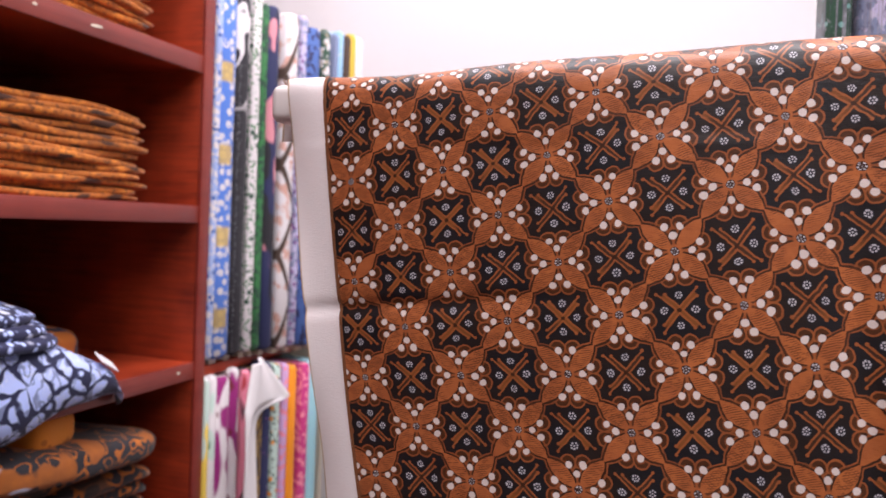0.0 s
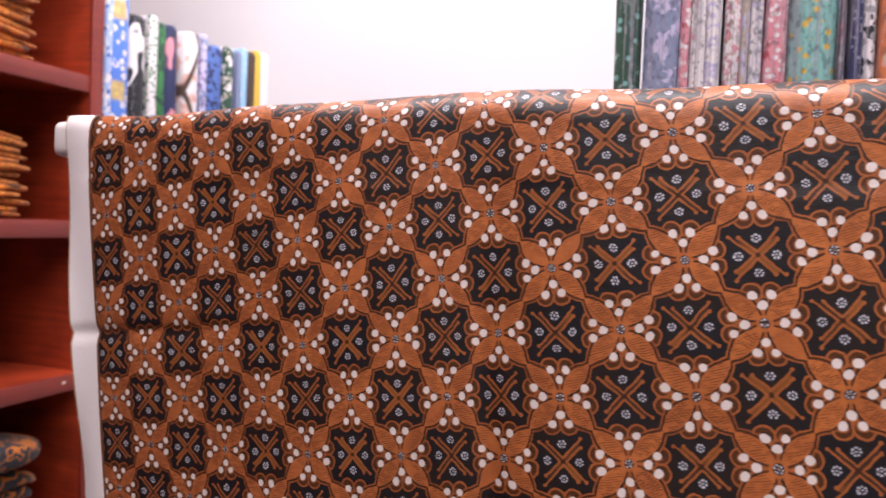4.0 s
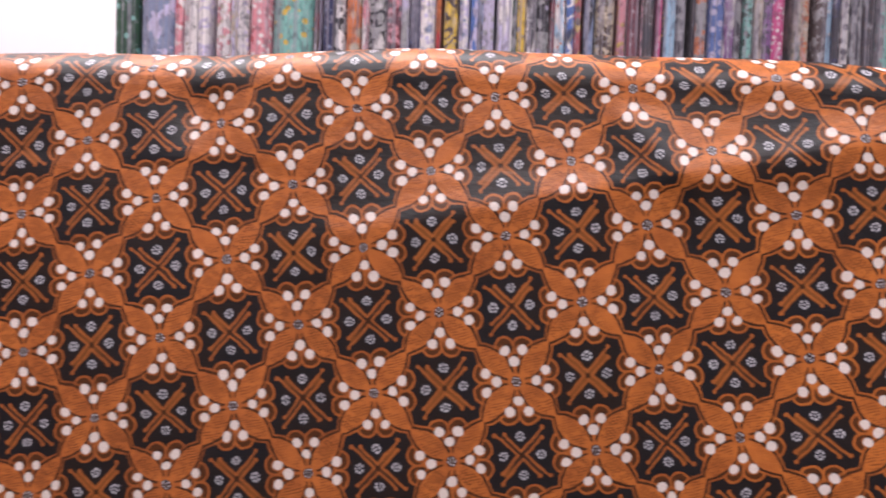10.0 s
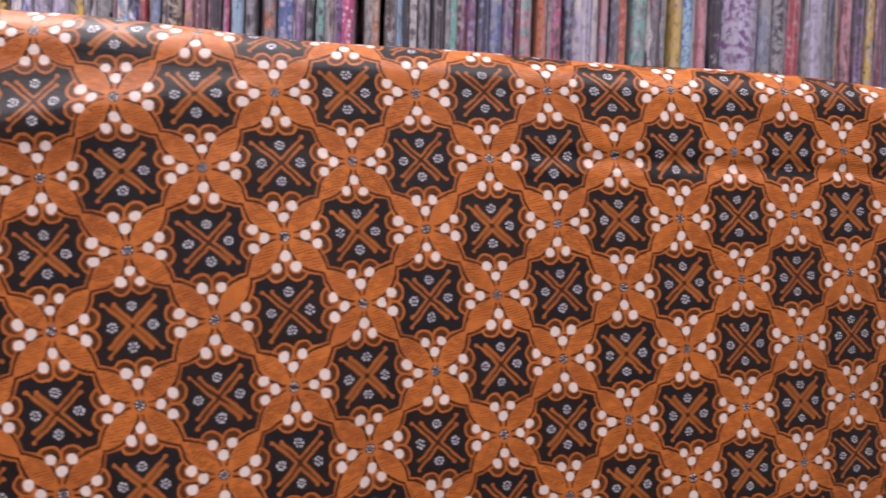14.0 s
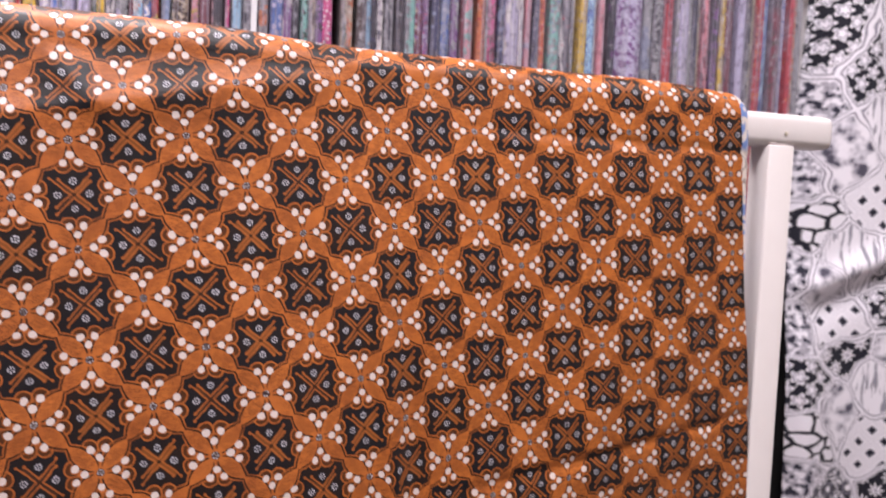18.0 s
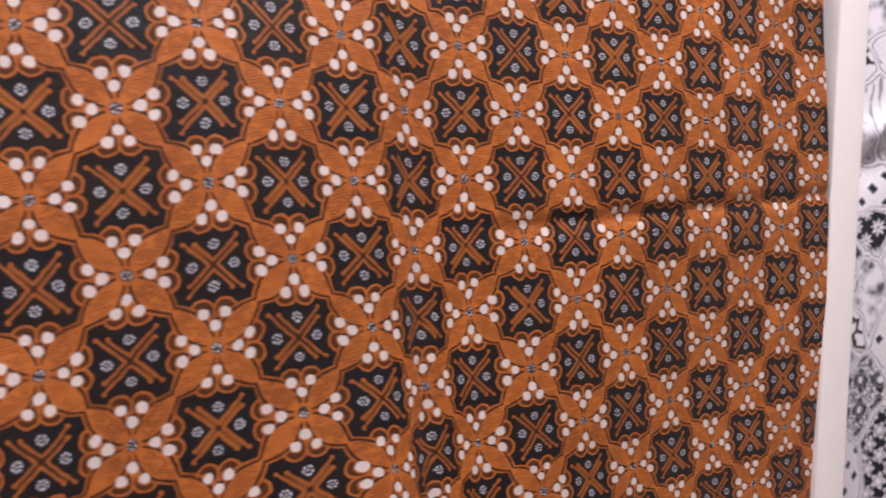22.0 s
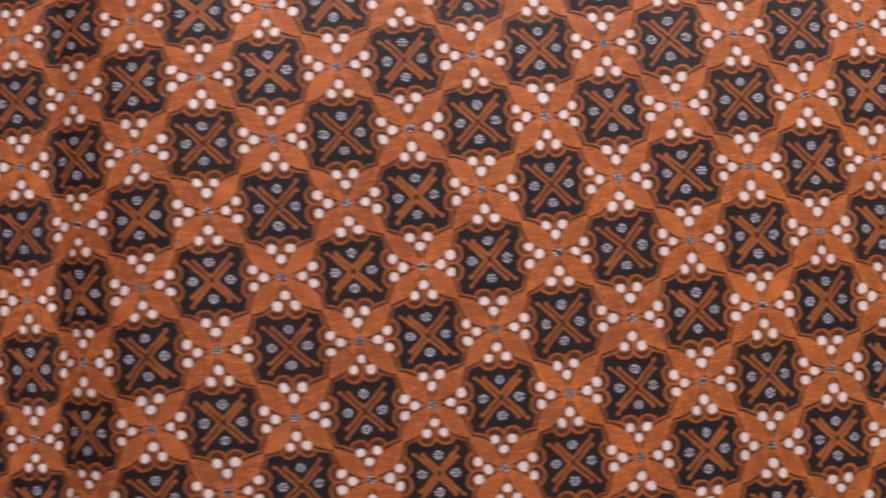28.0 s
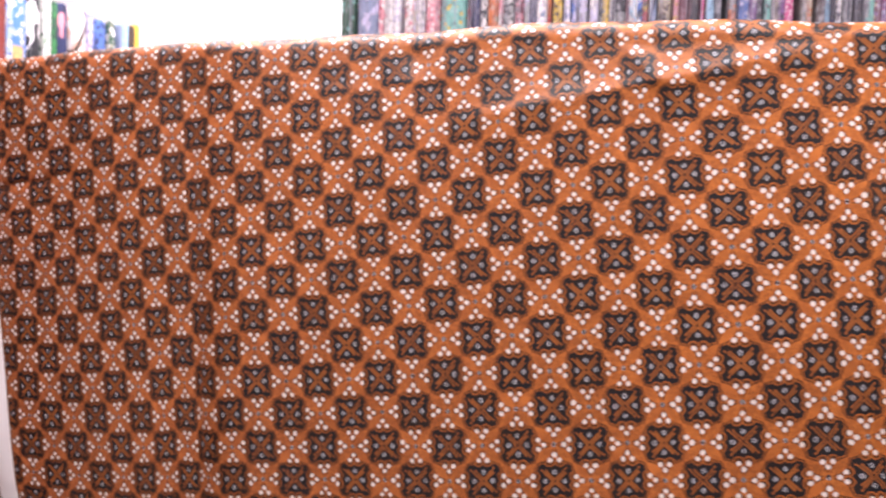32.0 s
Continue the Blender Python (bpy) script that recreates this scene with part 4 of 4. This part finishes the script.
def folded(key, kind, scale, w, d, t, m, label, group, seed):
    ob = part("folded_cloth", folded_mesh(w, d, t, seed), cloth_of(key, kind, scale), None)
    tagged(ob, label, "folded cloth", group)
    ob.matrix_world = m
    return ob


COL["O"], COL["D"], COL["C"], COL["I"] = (0.46, 0.135, 0.02), (0.06, 0.022, 0.012), (0.45, 0.52, 0.78), (0.02, 0.022, 0.06)
for i in range(13):
    folded("ODO", "stacked", 110, 0.30, 0.30, 0.0078 + 0.0012 * (i * 5 % 3), pose(LX - 0.03 - 0.003 * math.sin(i * 2.2), 0.548 + 0.009 * math.sin(i * 3.7), SHELF_Z[5] + 0.0015 + 0.0081 * i, 0, 0, 90 + 1.5 * math.sin(i * 1.7)),
           "folded orange-brown batik cloth in a tidy stack on the shelf", "orange batik stack", i)
for i in range(12):
    folded("ODO", "stacked", 110, 0.30, 0.30, 0.0078 + 0.0012 * (i * 4 % 3), pose(LX - 0.03 - 0.003 * math.sin(i * 1.2), 0.558 + 0.010 * math.sin(i * 2.7), SHELF_Z[6] + 0.0015 + 0.0081 * i, 0, 0, 90 + 1.5 * math.sin(i * 2.7)),
           "folded orange-brown batik cloth in a tidy stack on the shelf", "upper orange batik stack", 30 + i)
for i in range(5):
    folded("kOd", "swirl", 60, 0.30, 0.30, 0.022, pose(LX - 0.03 + 0.006 * math.sin(i * 2.9), 0.575 + 0.006 * math.sin(i * 1.9), SHELF_Z[3] + 0.0005 + 0.0205 * i, 0, 0, 90 + 3 * math.sin(i * 2.0)),
           "folded black and orange batik cloth on the lower shelf", "black and orange batik pile", 60 + i)


# ---- soft bundles ----


def bundle_mesh(sx, sy, sz, seed, power=0.55, wrinkle=0.006):
    """A soft folded bundle: a squared-off pillow with creases and a flat underside."""
    bm = bmesh.new()
    bm.loops.layers.uv.new("cells")
    nu, nv = 40, 22
    sg = lambda t: math.copysign(abs(t) ** power, t)
    off = Vector((seed * 3.1, seed * 1.7, 0))
    grid = []
    for j in range(nv + 1):
        ph = math.pi * (j / nv - 0.5)
        row = []
        for i in range(nu):
            th = 2 * math.pi * i / nu
            p = Vector((sx * sg(math.cos(ph)) * sg(math.cos(th)), sy * sg(math.cos(ph)) * sg(math.sin(th)), sz * sg(math.sin(ph))))
            q = noise.noise(p * 14 + off) * wrinkle + noise.noise(Vector((p.x * 10, p.y * 40, p.z * 60)) + off) * wrinkle * 0.6
            p += p.normalized() * q
            p.z = max(p.z, -sz * 0.92)
            row.append(bm.verts.new(p))
        grid.append(row)
    for j in range(nv):
        for i in range(nu):
            k = (i + 1) % nu
            try:
                f = bm.faces.new((grid[j][i], grid[j][k], grid[j + 1][k], grid[j + 1][i]))
                f.smooth = True
            except ValueError:
                pass
    bmesh.ops.remove_doubles(bm, verts=bm.verts[:], dist=1e-5)
    return bm


def bundle(key, kind, scale, dims, m, label, seed, wrinkle=0.006, power=0.55):
    ob = part("folded_cloth", bundle_mesh(*dims, seed, power, wrinkle), cloth_of(key, kind, scale), None)
    tagged(ob, label, "folded cloth")
    ob.matrix_world = m
    return ob


COL["K"] = (0.018, 0.020, 0.06)


def sag_mesh(y0, y1, top, low, x_back, x_front, shelf_z, shelf_x, seed):
    """A loose fold of cloth lying on a shelf, its front lip hanging over the edge and tapering to a tip."""
    bm = bmesh.new()
    bm.loops.layers.uv.new("cells")
    off, nr, ns = Vector((seed * 3.1, seed * 1.7, 0)), 30, 40
    rings = []
    for i in range(ns + 1):
        s = i / ns
        y = y0 + (y1 - y0) * s
        t, b = top(y), low(y)
        taper = math.sqrt(max(0.0, 1 - max(0.0, (s - 0.55) / 0.45) ** 2.2)) * 0.94 + 0.06
        ring = []
        for k in range(nr):
            th = 2 * math.pi * k / nr
            c, q = math.cos(th), math.sin(th)
            x = (x_back + x_front) / 2 + (x_front - x_back) / 2 * math.copysign(abs(c) ** 0.7, c) * (taper if c < 0 else 0.75 + 0.25 * taper)
            z = (t + b) / 2 + (t - b) / 2 * math.copysign(abs(q) ** 0.8, q)
            p = Vector((x, y + 0.004 * c, z))
            p += Vector((c, 0, q)) * 0.006 * noise.noise(Vector((x * 22, y * 16 + z * 14, z * 22)) + off)
            if p.x < shelf_x:
                p.z = max(p.z, shelf_z)
            ring.append(bm.verts.new(p))
        rings.append(ring)
    for r0, r1 in zip(rings, rings[1:]):
        for k in range(nr):
            j = (k + 1) % nr
            bm.faces.new((r0[k], r0[j], r1[j], r1[k])).smooth = True
    bm.faces.new(rings[0][::-1])
    bm.faces.new(rings[-1])
    bmesh.ops.recalc_face_normals(bm, faces=bm.faces[:])
    return bm


COL["C"], COL["F"] = (0.46, 0.56, 0.95), (0.70, 0.74, 0.92)
COL["Q"] = (0.72, 0.24, 0.03)
SAG = part("folded_cloth", sag_mesh(0.36, 0.628, lambda y: 1.142 - 0.95 * max(0.0, y - 0.500) ** 1.3 - 1.6 * max(0.0, y - 0.60), lambda y: 1.018 + 0.27 * max(0.0, y - 0.473),
           LX - 0.13, LX + 0.030, 1.0635, LX + 0.004, 3), cloth_of("CKF", "leafy", 44), None)
tagged(SAG, "light blue and navy batik bundle sagging over the shelf edge", "folded cloth")
for i in range(3):
    bundle("KCF", "dots", 85, (0.062, 0.118, 0.0078), pose(LX - 0.022 - 0.004 * i, 0.434 - 0.008 * i, 1.1385 + 0.0120 * i, -5, 10, 4 + 2 * i), "navy and white batik folded flat on the blue bundle", 5 + i, 0.003)
bundle("OIO", "swirl", 26, (0.07, 0.09, 0.025), pose(LX - 0.15, 0.605, 1.0855, 0, 0, 10), "folded orange and black batik behind the blue bundle", 8, 0.003)
bundle("QQO", "stripe", 60, (0.030, 0.034, 0.022), pose(LX - 0.045, 0.572, 1.0185, 0, 0, 8), "small bright orange folded cloth wedged above the pile", 12, 0.003)
bundle("OkF", "blots", 26, (0.080, 0.140, 0.021), pose(LX - 0.070, 0.592, 0.984, -7, 0, 3), "soft orange and black batik bundle topping the pile", 9, 0.005)
part("price_tag", box(-0.007, 0.007, -0.024, 0.024, -0.0006, 0.0006), M_WALL, None).matrix_world = pose(LX + 0.020, 0.600, 1.0925, -32, 42, 0)
tagged(bpy.data.objects["price_tag"], "small blank white paper tag on the blue cloth", "tag")
for cy, cz, cl in ((0.585, 1.4425, 0.017), (0.735, 1.0535, 0.007), (0.515, 1.4430, 0.006)):
    chip = bmesh.new()
    bmesh.ops.create_uvsphere(chip, u_segments=12, v_segments=6, radius=1.0, matrix=Matrix.Translation((LX + 0.0011, cy + cl / 2, cz)) @ Matrix.Rotation(0.12, 4, "X") @ Matrix.Diagonal((0.0006, cl / 2, 0.0017, 1)))
    part("chipped_paint", chip, M_PALE, CAB, "pale chip in the red paint")

# ---- white cloth tucked among the lower bolts ----


def tuck_place(s, w):
    """A white end pulled out to a corner near the top, then falling straight."""
    drop = 0.36 * w
    lo = 0.847 - 0.019 * min(1.0, drop / 0.062)
    if drop < 0.060:
        hi = 0.872 + 0.049 * (drop / 0.060) ** 0.9
    else:
        hi = 0.864 + 0.057 * math.exp(-((drop - 0.060) / 0.007))
    y = lo + (hi - lo) * s
    x = LX + 0.036 + 0.42 * max(0.0, y - 0.86) + 0.008 * math.sin(5.0 * s + 3 * w)
    return Vector((x, y, 1.050 - drop + 0.006 * s * math.exp(-drop / 0.05)))


M_WALLCLOTH = plain_cloth("white_cotton", (0.80, 0.77, 0.79))
TUCK = part("loose_cloth", sheet(steps(0, 1, 12), steps(0, 0.2, 20) + steps(0.22, 1, 30), tuck_place, thick=0.0012), M_WALLCLOTH, None)
tagged(TUCK, "loose white cloth end hanging over the lower bolts", "cloth")

# ---- patchwork cloth hanging at the east end ----


def patch_fold(x, z):
    y = 0.640 + 0.010 * math.sin(34 * (x - 1.15) + 2.2 * math.sin(5 * z)) + 0.020 * math.exp(-((x - 1.172) / 0.018) ** 2)
    # a swag caught up across the front
    line = 1.188 + 0.75 * max(0.0, x - 1.20) ** 1.2
    d = z - line
    y -= 0.013 * math.exp(-(d / 0.016) ** 2) / (1 + math.exp((1.185 - x) / 0.008))
    y += 0.009 * math.exp(-((d + 0.035) / 0.022) ** 2) / (1 + math.exp((1.185 - x) / 0.008))
    return y


XS, ZS = steps(1.170, 1.60, 106), steps(1.72, 0.30, 240)
PATCHED = part("patchwork_cloth", sheet(XS, ZS, lambda x, z: Vector((x + 0.004 * math.sin(9 * z), patch_fold(x, z), z)), lambda x, z: (x, z), thick=0.001), M_PATCH, None)
tagged(PATCHED, "black and white patchwork print cloth hanging in folds", "cloth")
HIDE = part("dark_cloth", sheet(steps(1.128, 1.200, 14), steps(1.22, 0.30, 60), lambda x, z: Vector((x, 0.676 + 0.004 * math.sin(90 * x + 4 * z), z)), thick=0.001), M_BLACK, None)
tagged(HIDE, "plain black cloth hanging behind the patchwork", "cloth")
RAIL = thing("hanging_rail", "thin metal rail on the wall carrying the hanging cloths", "rail")
bm = bmesh.new()
bmesh.ops.create_cone(bm, cap_ends=True, segments=16, radius1=0.008, radius2=0.008, depth=0.6, matrix=Matrix.Translation((1.38, 0.655, 1.722)) @ Matrix.Rotation(math.pi / 2, 4, "Y"))
part("tube", bm, M_WHITE, RAIL)
for px in (1.20, 1.60):
    part("bracket", box(px, px + 0.02, 0.655, 1.2, 1.714, 1.73), M_WHITE, RAIL)

# ---- dark batik draped over a stand beside the cabinet ----


def heap_place(a, w):
    """Crown, shoulder and skirt of the draped cloth, in folds round the stand."""
    ring = 0.092 * math.sin(min(1.0, w / 0.30) * math.pi / 2) ** 1.25 + 0.05 * max(0.0, w - 0.30)
    depth = min(1.0, w * 4)
    fold = 1 + depth * (0.26 * math.sin(4 * a + 0.6 + 2.5 * w) + 0.17 * math.sin(7 * a + 5 * w) + 0.06 * math.sin(13 * a + 9 * w))
    z = 0.948 - 0.085 * (w / 0.30) ** 2 if w < 0.30 else 0.863 - 1.23 * (w - 0.30)
    z += 0.012 * depth * math.sin(3 * a + 1.0) + 0.006 * depth * math.sin(8 * a + 14 * w)
    return Vector((-0.420 + 1.15 * ring * fold * math.cos(a), 0.585 + ring * fold * math.sin(a), max(0.003, z)))


bm = sheet(steps(0, 2 * math.pi, 120), steps(0, 1.0, 80), heap_place)
bmesh.ops.remove_doubles(bm, verts=bm.verts[:], dist=1e-5)
COL["B"], COL["E"] = (0.15, 0.085, 0.062), (0.55, 0.49, 0.47)
HEAP = part("draped_cloth", bm, cloth_of("KBE", "ribbons", 15), None)
tagged(HEAP, "dark indigo and brown batik draped to the floor", "cloth")
